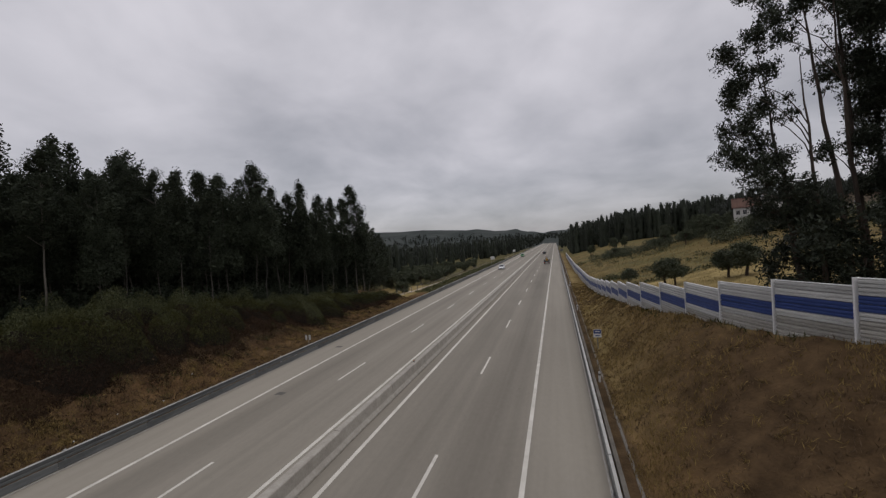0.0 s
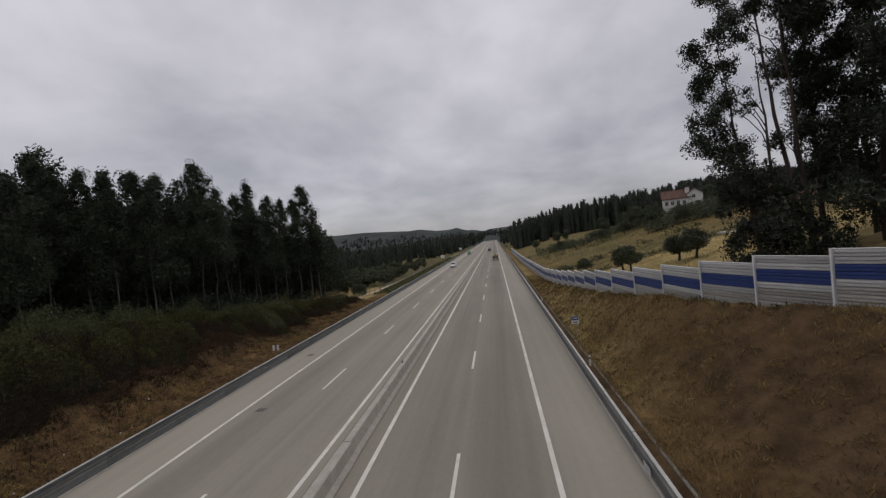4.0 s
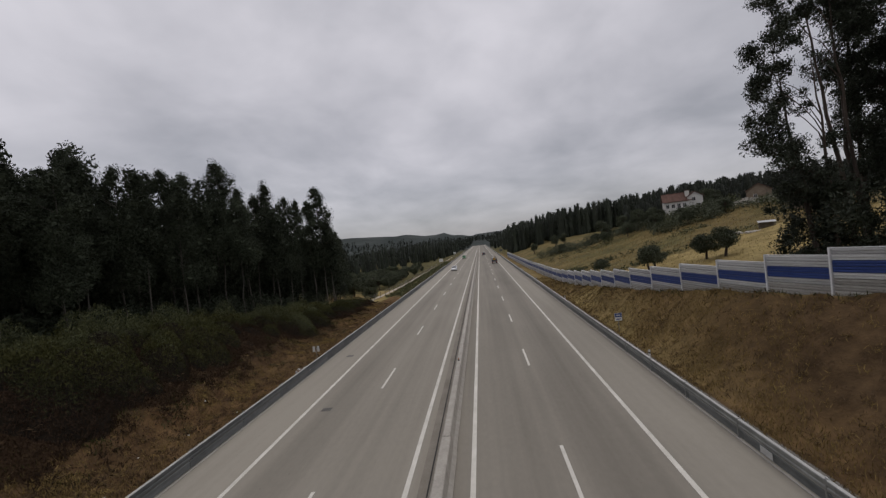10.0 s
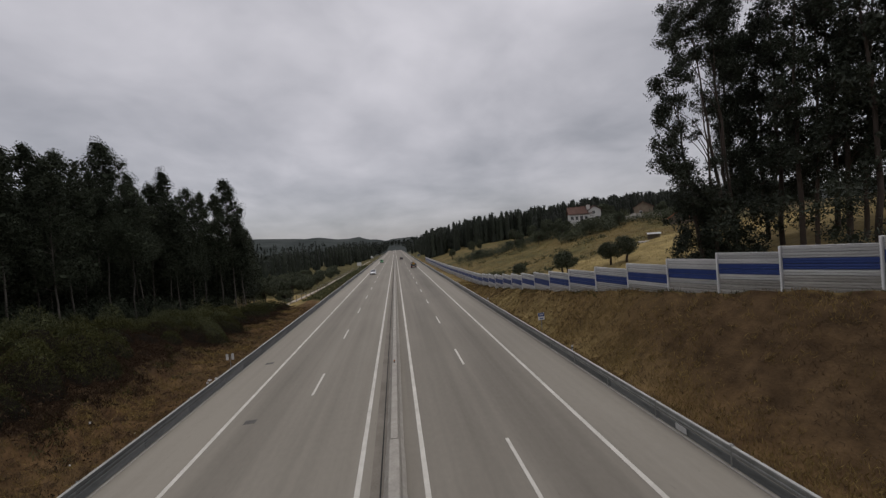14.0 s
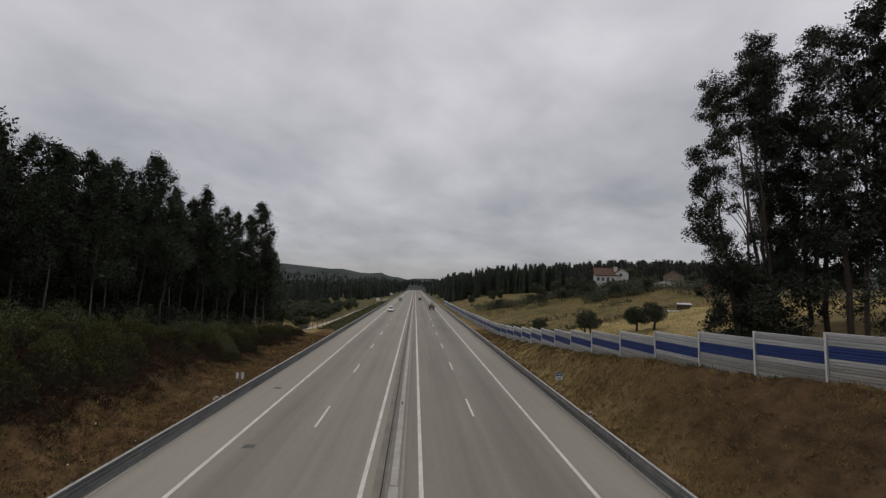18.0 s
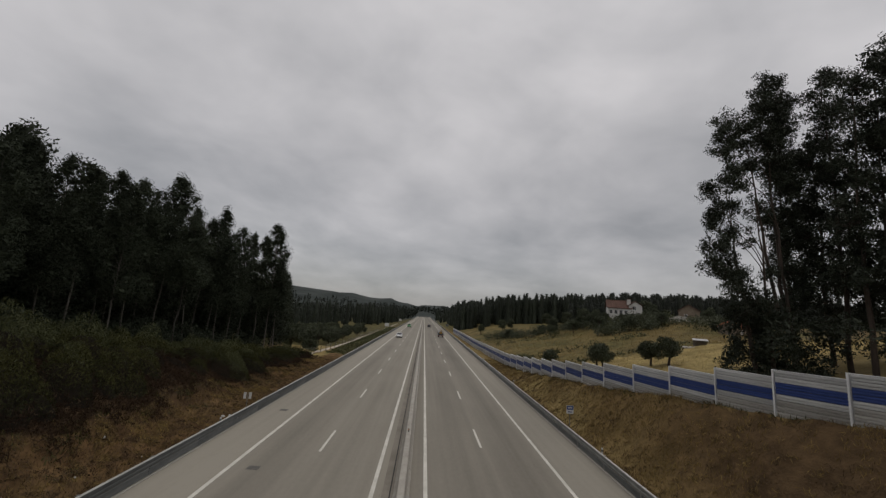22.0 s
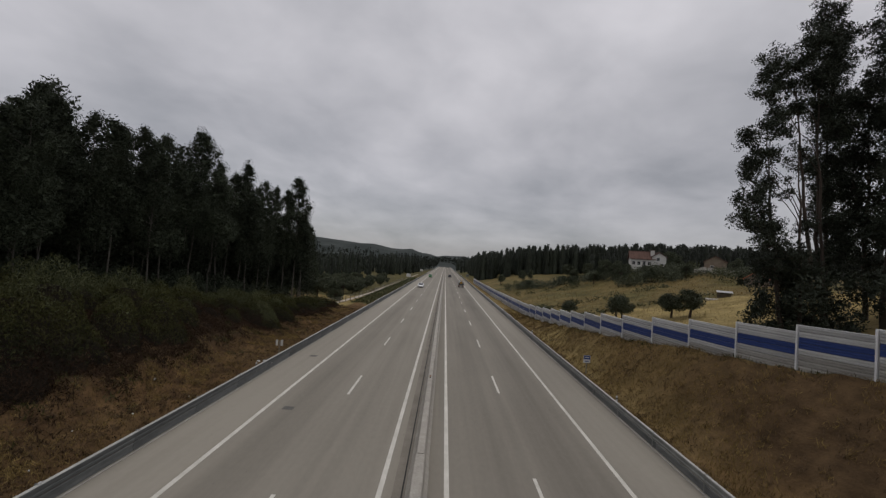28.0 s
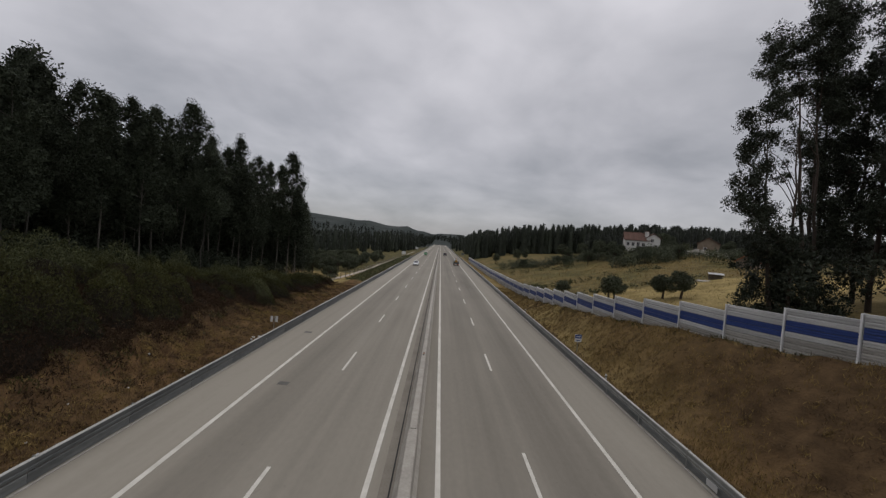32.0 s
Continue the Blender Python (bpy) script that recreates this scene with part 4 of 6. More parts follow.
for n, (x, y, h, lx, ly, st, heads) in enumerate((
        (23.4, 25.6, 14.5, -0.12, 0.0, 2, LEANING_HEADS),
        (25.5, 25.8, 19.0, -0.09, 0.01, 2, TWIN_HEADS),
        (26.4, 26.1, 21.0, -0.05, 0.0, 1, TALL_HEADS))):
    z0 = float(land(x, y))
    crown_ = [(*stand(a, b, c), r, v) for a, b, c, r, v in heads]
    roadside_euca(x, y, h, 100 + n, [(a - x, b - y, c - z0, r * 0.92, v * 0.92) for a, b, c, r, v in crown_], (lx, ly), st)
for n, (x, y, h, cf, sp) in enumerate(((28.3, 27.8, 24.0, 0.30, 2.1), (28.0, 22.5, 22.5, 0.26, 1.9), (29.2, 25.0, 24.5, 0.22, 2.2), (29.6, 21.0, 23.5, 0.24, 2.0), (32.0, 23.6, 24.5, 0.20, 2.4), (28.6, 19.0, 22.5, 0.26, 2.0),
                                       (32.6, 19.4, 24.0, 0.2, 2.4), (35.0, 22.4, 21.0, 0.16, 2.6), (31.6, 28.2, 20.0, 0.2, 2.3), (35.6, 17.4, 19.5, 0.16, 2.6))):
    roadside_euca(x, y, h, 130 + n, crown_masses(h, 160 + n, cf, sp, 17), (0.0, 0.0), 1 + n % 2, (300, 220, 110)[min(n // 2, 2)], (0.17, 0.21, 0.30)[min(n // 2, 2)], 13.0)


# ---- growth that nobody could count: thickets, grass, far woods ----
def stuff(name, verts, faces, mat_, label, category):
    return tagged(new(name, mesh_from(name, verts, faces, mat_)), label, category, kind="stuff")


def on_land(p):
    p = np.asarray(p, float)
    return np.column_stack([p[:, 0], p[:, 1], land(p[:, 0], p[:, 1])])


def tufts(xy, size, rng, slim=0.10, lift=2.6):
    base = on_land(xy)
    base[:, 2] += size * 0.30
    return cards(base, size, rng, -lift, slim)


rng = np.random.default_rng(11)


def thicket(n, xlo, xhi, ylo, yhi, rlo, rhi, per, rng, keep=None):
    xy = np.column_stack([rng.uniform(xlo, xhi, n), rng.uniform(ylo, yhi, n)])
    if keep is not None:
        xy = xy[keep(xy[:, 0], xy[:, 1])]
    b = on_land(xy)
    r = rng.uniform(rlo, rhi, len(b))
    return in_clumps([(x, y, z + q * 0.45, q, q * 0.95) for (x, y, z), q in zip(b, r)], per, rng, 0.4)


def bank_edge(y):
    """Where the shrubs on the bank begin: nearer the rail in places, ragged."""
    y = np.asarray(y, float)
    return np.interp(y, (0, 19, 24, 32, 45), (-16.3, -16.3, -16.8, -16.9, -16.2)) - 0.35 * np.sin(y * 0.45) - 0.30 * np.sin(y * 1.1 + 1)


# the bank's shrubs grow into one another: rounded tops over the whole slope, felted with upright sprays
heads_ = []
for gx_ in np.arange(-25.0, -15.0, 1.75):
    for gy_ in np.arange(0, 65, 1.75):
        x, y = gx_ + rng.uniform(-0.8, 0.8), gy_ + rng.uniform(-0.8, 0.8)
        if x < bank_edge(y) - 0.3:
            tall = np.clip((-18.0 - x) / 3, 0, 1) * np.clip((40 - y) / 14, 0, 1)
            near_edge = np.clip((bank_edge(y) - x) / 2.0, 0.35, 1)
            heads_.append((x, y, (0.72 + 0.55 * rng.uniform(0, 1) ** 1.3) * near_edge + 0.45 * tall * rng.uniform(0.4, 1), rng.uniform(0.90, 2.0) + 0.15 * tall))
for _ in range(55):
    x, y = rng.uniform(-24.5, -15.8), rng.uniform(1, 62)
    if x < bank_edge(y) - 1.3:
        heads_.append((x, y, rng.uniform(1.2, 2.0), rng.uniform(0.75, 1.05)))
heads_ = np.array(heads_)


def scrub_top(x, y):
    """Height of the scrub over the ground."""
    x, y = np.asarray(x, float), np.asarray(y, float)
    top = np.where(x < bank_edge(y) - 0.2, 0.18, 0.0)
    who = np.full(len(x), -1)
    for k, (hx, hy, hr, hf) in enumerate(heads_):
        near = np.where((np.abs(x - hx) < hr) & (np.abs(y - hy) < hr))[0]
        d = 1 - ((x[near] - hx) ** 2 + (y[near] - hy) ** 2) / hr ** 2
        bulge = hr * hf * np.clip(d, 0, 1) ** 0.75
        who[near] = np.where(bulge > top[near], k, who[near])
        top[near] = np.maximum(top[near], bulge)
    return top, who


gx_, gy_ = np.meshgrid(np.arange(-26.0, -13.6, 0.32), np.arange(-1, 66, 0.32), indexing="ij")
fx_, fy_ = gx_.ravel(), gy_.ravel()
# solid dark sheet inside the scrub, standing for the shade between sprays
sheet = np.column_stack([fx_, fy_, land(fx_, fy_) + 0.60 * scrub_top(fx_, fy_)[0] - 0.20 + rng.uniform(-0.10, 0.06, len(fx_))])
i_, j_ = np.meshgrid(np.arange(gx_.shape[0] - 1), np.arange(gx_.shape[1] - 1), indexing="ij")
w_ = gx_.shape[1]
stuff("scrub_twigs", sheet, np.stack([i_ * w_ + j_, (i_ + 1) * w_ + j_, (i_ + 1) * w_ + j_ + 1, i_ * w_ + j_ + 1], -1).reshape(-1, 4), M["shade_clods"], "dark sheet inside the bank's scrub, standing for its inner shade", "shrubs")
xy = np.column_stack([rng.uniform(-25.6, -14, 330000), -0.5 + 65.5 * rng.uniform(0, 1, 330000) ** 1.15])
top_, who_ = scrub_top(xy[:, 0], xy[:, 1])
xy, who_, top_ = xy[top_ > 0.12], who_[top_ > 0.12], top_[top_ > 0.12]
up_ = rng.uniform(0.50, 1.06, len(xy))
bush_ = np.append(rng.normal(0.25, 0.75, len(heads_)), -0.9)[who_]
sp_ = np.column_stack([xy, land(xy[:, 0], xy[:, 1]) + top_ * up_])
# tone by plant; paler tops, dark hollows and near corner are painted shading
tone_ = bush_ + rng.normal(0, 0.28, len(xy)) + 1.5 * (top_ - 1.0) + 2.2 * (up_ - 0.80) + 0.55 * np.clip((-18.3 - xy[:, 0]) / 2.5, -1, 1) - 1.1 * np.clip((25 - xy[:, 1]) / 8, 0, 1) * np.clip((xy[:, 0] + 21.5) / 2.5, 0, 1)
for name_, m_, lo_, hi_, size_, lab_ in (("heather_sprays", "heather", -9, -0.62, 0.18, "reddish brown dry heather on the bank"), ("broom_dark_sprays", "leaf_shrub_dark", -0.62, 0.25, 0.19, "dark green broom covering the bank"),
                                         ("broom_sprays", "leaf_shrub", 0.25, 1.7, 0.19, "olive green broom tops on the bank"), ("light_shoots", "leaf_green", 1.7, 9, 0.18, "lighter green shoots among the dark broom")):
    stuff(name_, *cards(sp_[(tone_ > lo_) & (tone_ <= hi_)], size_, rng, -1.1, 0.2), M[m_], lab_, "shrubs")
p = thicket(190, -20.0, -14.6, 3, 40, 0.25, 0.6, 150, rng, lambda x, y: (x < bank_edge(y) + 0.8) & (x > bank_edge(y) - 2.0))
stuff("dry_brambles", *cards(p, 0.22, rng, -0.4, 0.16), M["leaf_dead"], "reddish brown dry brambles at the foot of the bank", "shrubs")
p = thicket(560, -50, -25.0, -12, 62, 1.0, 2.6, 11, rng)
stuff("wood_undergrowth", *cards(p, 0.5, rng, 0.0, 0.4), M["leaf_forest"], "dark undergrowth below the roadside trees", "shrubs")
cl = [(float(rng.uniform(-58, -51)), float(rng.uniform(-30, 100)), 0.0, float(rng.uniform(1.8, 3.2)), float(rng.uniform(2.0, 3.6))) for _ in range(230)]
cl = [(x, y, float(land(x, y)) + rng.uniform(0.5, 10.0), r, v) for x, y, _, r, v in cl]
stuff("deep_wood_growth", *cards(in_clumps(cl, 20, rng, 0.5, True), 0.9, rng, 0.0, 0.5), M["leaf_forest"], "dense dark growth deep in the wood", "shrubs")
# a denser dark skirt of young growth along the wood's front
edge_ = [(float(rng.uniform(-29, -24.4)), float(rng.uniform(1, 63)), float(rng.uniform(0.7, 1.6))) for _ in range(170)]
cl = [(x + rng.normal(0, 0.35 * r), y + rng.normal(0, 0.35 * r), float(land(x, y)) + r * rng.uniform(0.3, 1.9), r * 0.5, r * 0.5) for x, y, r in edge_ for _ in range(5)]
stuff("wood_edge_growth", *cards(in_clumps(cl, 110, rng, 0.4, True), 0.26, rng, -0.2, 0.3), M["leaf_forest"], "young dark growth along the edge of the wood", "shrubs")
# under the big eucalyptus: suckers and low boughs
cl = []
for k in range(64):
    x, y = rng.uniform(22.0, 37), rng.uniform(17.2, 29)
    z = float(land(x, y)) + rng.uniform(0.3, 5.0 if x < 24.8 else 6.8)
    if x - 21.4 < (z - float(land(x, y)) - 1.6) * 0.15 and y < 22.5:
        continue
    r = rng.uniform(0.65, 1.2)
    cl.append((x, y, z, r, r * 0.9))
for k in range(46):
    x, y = rng.uniform(22.2, 31.0), rng.uniform(23.4, 29.0)
    r = rng.uniform(0.4, 0.8)
    cl.append((x, y, float(land(x, y)) + rng.uniform(0.2, 4.6), r, r))
for k in range(34):
    x, y = rng.uniform(21.6, 25.6), rng.uniform(23.8, 27.6)
    r = rng.uniform(0.45, 0.85)
    cl.append((x, y, float(land(x, y)) + rng.uniform(0.2, 4.8), r, r * 1.1))
stuff("eucalyptus_suckers", *joined([cards(in_clumps(cl, 380, rng, 0.5, True), 0.22, rng, 0.6, 0.36), cores(cl, 0.6, rng, 6, 0.24)]), M["leaf_euca"], "dark low suckers and boughs below the eucalyptus", "shrubs")

# dry grass: cutting slope, verge, field, all as single blades
xy = np.column_stack([rng.uniform(12.95, 24, 95000), 4 + 76 * rng.uniform(0, 1, 95000) ** 1.5])
xy = xy[xy[:, 0] < wall_x(xy[:, 1]) - 0.05]
patch = 0.5 + 0.5 * np.sin(xy[:, 0] * 0.9 + np.sin(xy[:, 1] * 0.5) * 2) * np.sin(xy[:, 1] * 0.42 + 0.6)
# straw thins towards the near corner, which is painted darker
stuff("slope_grass", *tufts(xy[patch + rng.uniform(-0.25, 0.45, len(xy)) - 0.55 * np.clip((27 - xy[:, 1]) / 10, 0, 1) * np.clip((xy[:, 0] - 13) / 3, 0.4, 1) > 0.42], 0.26, rng), M["straw"], "dry brown grass on the cutting slope", "grass")
dark = xy[rng.uniform(0, 1, len(xy)) < 0.38]
stuff("slope_dead_stalks", *tufts(dark[::3], 0.20, rng, 0.07), M["leaf_dead"], "dead brown stalks among the slope grass", "grass")
xy = np.column_stack([rng.uniform(-17.3, -12.5, 36000), 3 + 62 * rng.uniform(0, 1, 36000) ** 1.3])
stuff("verge_grass", *tufts(xy[rng.uniform(0, 1, len(xy)) < 0.16], 0.20, rng), M["straw"], "dry straw grass on the verge", "grass")
stuff("verge_stalks", *tufts(xy[rng.uniform(0, 1, len(xy)) < 0.4], 0.20, rng), M["leaf_dead"], "dead brown stalks on the verge", "grass")
# bunched grass: tussocks of stiff blades on the slope and the verge


def tussocks(xy, n, radius, size, rng):
    at = np.repeat(np.asarray(xy), n, axis=0) + rng.normal(0, radius, (len(xy) * n, 2))
    return tufts(at, size, rng, 0.09, 1.2)


ty_ = 4 + 70 * rng.uniform(0, 1, 2600) ** 1.6
tx_ = 13.1 + (wall_x(ty_) - 13.3) * rng.uniform(0, 1, 2600)
bare_ = rng.uniform(0, 1, 2600) < 0.45 + 0.5 * np.clip((ty_ - 14) / 16, 0, 1) * np.clip(1.3 - (tx_ - 13) / 8, 0.35, 1)
tus_ = np.column_stack([tx_, ty_])
stuff("slope_tussocks", *tussocks(tus_[bare_][::2], 13, 0.13, 0.26, rng), M["straw"], "straw-coloured grass tussocks on the slope", "grass")
stuff("slope_brown_tussocks", *tussocks(tus_[1::2], 13, 0.14, 0.24, rng), M["leaf_dead"], "brown withered tussocks on the slope", "grass")
ty_ = 4 + 58 * rng.uniform(0, 1, 3600) ** 1.4
tx_ = -12.55 + (bank_edge(ty_) + 12.55) * rng.uniform(0, 1.05, 3600) ** 0.8
tus_ = np.column_stack([tx_, ty_])
stuff("verge_tussocks", *tussocks(tus_[::3], 13, 0.10, 0.22, rng), M["straw"], "straw-coloured grass tussocks on the verge", "grass")
stuff("verge_brown_tussocks", *tussocks(tus_[1::3], 14, 0.12, 0.22, rng), M["leaf_dead"], "brown withered tussocks on the verge", "grass")
stuff("verge_dark_tussocks", *tussocks(tus_[2::3], 12, 0.12, 0.20, rng), M["heather"], "dark dead tussocks on the verge", "grass")
py_ = rng.uniform(6, 60, 420)
px_ = bank_edge(py_) + rng.uniform(-0.2, 2.6, 420)
pick_ = np.sin(py_ * 0.55 + 0.8) + 0.6 * np.sin(py_ * 1.7 + px_) + rng.normal(0, 0.35, 420)
vp_ = np.column_stack([np.minimum(px_, -12.7), py_])
stuff("verge_straw_bunches", *tussocks(vp_[pick_ > 0.35], 46, 0.20, 0.30, rng), M["straw"], "thick yellow grass bunches below the scrub", "grass")
stuff("verge_green_tufts", *tussocks(vp_[pick_ < -1.0], 26, 0.14, 0.20, rng), M["leaf_green"], "small green tufts on the dry verge", "grass")
cy_ = 6 + 50 * rng.uniform(0, 1, 520) ** 1.3
cx_ = -12.7 + (bank_edge(cy_) + 12.7) * rng.uniform(0, 1, 520)
cl = [(x, y, float(land(x, y)) + 0.04, r, r * 0.7) for x, y, r in zip(cx_, cy_, rng.uniform(0.07, 0.19, 520))]
stuff("verge_clods", *cards(in_clumps(cl, 26, rng, 0.5, True), 0.10, rng, 0.0, 0.6), M["shade_clods"], "dark clods and dead plants scattered over the verge", "debris")
wy_ = rng.uniform(8, 70, 900)
wx_ = wall_x(wy_) - np.abs(rng.normal(0.25, 0.25, 900)) - 0.12
stuff("wall_foot_weeds", *tufts(np.column_stack([wx_, wy_])[np.sin(wy_ * 1.7) + np.sin(wy_ * 0.6 + 1) + rng.normal(0, 0.5, 900) > 0.2], 0.38, rng, 0.14, 1.4), M["leaf_shrub"], "straggling green weeds at the foot of the noise barrier", "grass")
# ragged fringe between the scrub and the bare verge
fy_ = rng.uniform(3, 62, 9000)
fx_ = bank_edge(fy_) + rng.normal(0.1, 0.55, 9000)
keep_ = np.sin(fx_ * 2.3 + fy_ * 1.9) + np.sin(fy_ * 3.1 - fx_) + rng.normal(0, 0.5, 9000) > 0.3
stuff("fringe_sprays", *tufts(np.column_stack([fx_, fy_])[keep_], 0.34, rng, 0.14, 1.3), M["heather"], "dry brown heather tufts along the verge", "grass")
keep_ = np.sin(fx_ * 2.1 + fy_ * 1.3 + 2) + np.sin(fy_ * 2.6 - fx_) + rng.normal(0, 0.5, 9000) > 0.9
stuff("fringe_green", *tufts(np.column_stack([fx_ - 0.2, fy_])[keep_], 0.28, rng, 0.16, 1.3), M["leaf_shrub"], "small olive green tufts along the verge", "grass")
xy = np.column_stack([rng.uniform(17, 62, 30000), rng.uniform(30, 130, 30000)])
xy = xy[xy[:, 0] > wall_x(xy[:, 1]) + 0.4]
far_ = xy[xy[:, 1] > 56]
stuff("far_field_grass", *tufts(far_[::3], 0.42, rng, 0.14), M["straw"], "brownish dry grass of the farther field", "grass")
stuff("far_field_straw", *tufts(far_[1::5], 0.42, rng, 0.14), M["straw_field"], "pale straw of the farther field", "grass")
xy = xy[xy[:, 1] < 57]
stuff("field_grass", *tufts(xy, 0.30, rng, 0.10), M["straw_field"], "pale dry grass of the fallow field", "grass")
xy = np.column_stack([rng.uniform(-16.4, -12.9, 6500), rng.uniform(70, 190, 6500)])
stuff("green_verge_growth", *tufts(xy, 0.5, rng, 0.22, 1.2), M["leaf_green"], "low green weeds on the verge", "grass")
# scrub lines in the fields
cl = []
for k in range(330):
    x = rng.uniform(17.5, 47)
    y = (58.5 if k % 3 else 74.0) + 0.10 * (x - 20) + rng.normal(0, 0.6)
    r = rng.uniform(0.22, 0.6) if k % 9 else rng.uniform(0.7, 1.2)
    cl.append((x, y, float(land(x, y)) + r * 0.3, r, r * 0.7))
for k in range(90):
    x, y = rng.uniform(17, 70), rng.uniform(95, 150)
    r = rng.uniform(0.5, 1.5)
    cl.append((x, y, float(land(x, y)) + r * 0.4, r, r * 0.8))
stuff("field_scrub", *cards(in_clumps(cl, 60, rng, 0.4), 0.4, rng, -0.4, 0.35), M["leaf_green"], "low green scrub between the fields", "shrubs")
cl = []
for k in range(150):
    x, y = rng.uniform(40, 74), rng.uniform(82, 104)
    if abs(x - 52) < 7 and y > 94:
        continue
    r = rng.uniform(0.8, 2.1) * (0.4 if abs(x - 0.68 * y) < 4.5 and y > 82 else 1.0)
    cl.append((x, y, float(land(x, y)) + r * 0.5, r, r * 0.85))
for k in range(150):
    f = rng.uniform(0, 1)
    x, y = np.interp(f, (0, 0.35, 0.7, 1), (24, 40, 52, 66)) + rng.normal(0, 1.6), np.interp(f, (0, 0.35, 0.7, 1), (122, 104, 91, 84)) + rng.normal(0, 2.6)
    if abs(x - 0.52 * y) < 4 and y > 95:
        continue
    r = rng.uniform(0.9, 1.9) * (0.6 if x > 56 else 1.0)
    cl.append((x, y, float(land(x, y)) + r * 0.6, r, r * 0.9))
for x, y, r in ((48.6, 97.6, 0.9), (50.4, 97.2, 0.8), (52.6, 96.8, 0.9), (54.4, 96.2, 1.0), (56.6, 95.6, 1.2), (58.4, 96.4, 1.4), (47.0, 98.6, 1.3)):
    cl.append((x, y, float(land(x, y)) + r * 0.6, r, r * 0.9))
stuff("garden_shrubs", *cards(in_clumps(cl, 60, rng, 0.4), 0.36, rng, -0.2, 0.4), M["leaf_orchard"], "dark garden shrubs and hedges below the house", "shrubs")
cl = []
for k in range(26):
    x, y = rng.uniform(40, 62), rng.uniform(78, 98)
    if abs(x - 52) < 7 and y > 94:
        continue
    r = rng.uniform(0.9, 1.9)
    cl.append((x, y, float(land(x, y)) + r * 0.6, r, r * 0.9))
stuff("garden_light_shrubs", *cards(in_clumps(cl, 26, rng, 0.4), 0.55, rng, -0.2, 0.4), M["leaf_green"], "yellow-green garden bushes", "shrubs")


def far_wood(name, xy, hlo, hhi, rng, mat_, label, leaf=0.8, n=120):
    """Spindle-shaped conifers in one mesh."""
    out, cones = [], []
    b = on_land(xy)
    for x, y, z in b:
        h = rng.uniform(hlo, hhi)
        ring = np.arange(7) * 2 * np.pi / 7
        levels = [np.column_stack([x + np.cos(ring) * q * rng.uniform(0.5, 1.35, 7), y + np.sin(ring) * q * rng.uniform(0.6, 1.3, 7), z + h * w + rng.uniform(-0.4, 0.4, 7)]) for w, q in ((0.0, 1.0), (0.20, 1.4), (0.34, 1.0), (0.46, 1.3), (0.58, 0.8), (0.70, 1.15), (0.80, 0.75), (0.88, 0.7), (0.97, 0.15))]
        if n > 25:
            cones.append((np.concatenate(levels), np.array([(k * 7 + i, k * 7 + (i + 1) % 7, k * 7 + 7 + (i + 1) % 7, k * 7 + 7 + i) for k in range(8) for i in range(7)])))
        s = rng.uniform(0, 1, n) ** 0.8
        a = rng.uniform(0, 6.283, n)
        r = (0.55 + 2.3 * np.sin(np.pi * np.clip(0.12 + 0.88 * (1 - s), 0, 1)) ** 0.7 * (1.25 - s)) * rng.uniform(0.3, 1.15, n)
        out.append(np.column_stack([x + np.cos(a) * r, y + np.sin(a) * r, z + h * (0.03 + 0.95 * s)]))
    return stuff(name, *joined([cards(np.concatenate(out), leaf, rng, 0.1, 0.45)] + cones), mat_, label, "woodland")


xy = np.column_stack([rng.uniform(17, 250, 1250), 195 + 90 * rng.uniform(0, 1, 1250) ** 1.6])
far_wood("pine_wood", xy[(xy[:, 0] > 19) & (xy[:, 1] > 205 - 0.25 * xy[:, 0])], 10.0, 16.0, rng, M["leaf_pine"], "dark pine wood beyond the dry fields", 0.62, 170)
xy = np.column_stack([rng.uniform(58, 135, 130), rng.uniform(118, 170, 130)])
far_wood("pine_grove", xy, 7, 11.5, rng, M["leaf_pine"], "dark pines behind the houses on the rise", 0.5, 260)
xy = np.column_stack([-22 - 280 * rng.uniform(0, 1, 850) ** 1.3, rng.uniform(125, 480, 850)])
far_wood("valley_wood", xy[xy[:, 0] < -23 - 0.16 * np.clip(300 - xy[:, 1], 0, 400)], 9, 15, rng, M["leaf_pine"], "dark wood across the shallow valley", 1.4, 30)
xy = np.column_stack([rng.uniform(15.5, 95, 150), rng.uniform(280, 500, 150)])
far_wood("roadside_pines", xy, 7, 13, rng, M["leaf_pine"], "dark pines along the far stretch of the road", 0.9, 90)
xy = np.column_stack([700 * np.sign(rng.uniform(-1.1, 0.9, 1500)) * rng.uniform(0.02, 1, 1500) ** 1.7, rng.uniform(480, 1200, 1500)])
far_wood("distant_wood", xy[(np.abs(xy[:, 0]) > 17) | (xy[:, 1] > ROAD_END + 8)], 9, 15, rng, M["leaf_pine"], "distant woods towards the hills", 3.6, 24)

# ---- olive trees and orchard ----
olives = [(small_tree("olive_tree", "small round grey-green olive tree on a short trunk", "tree", "olive trees in the field", 3.2, 1.45, 70 + k, M["leaf_olive"], 110, "bark", 0.22, 0.21), 3.2) for k in range(4)]
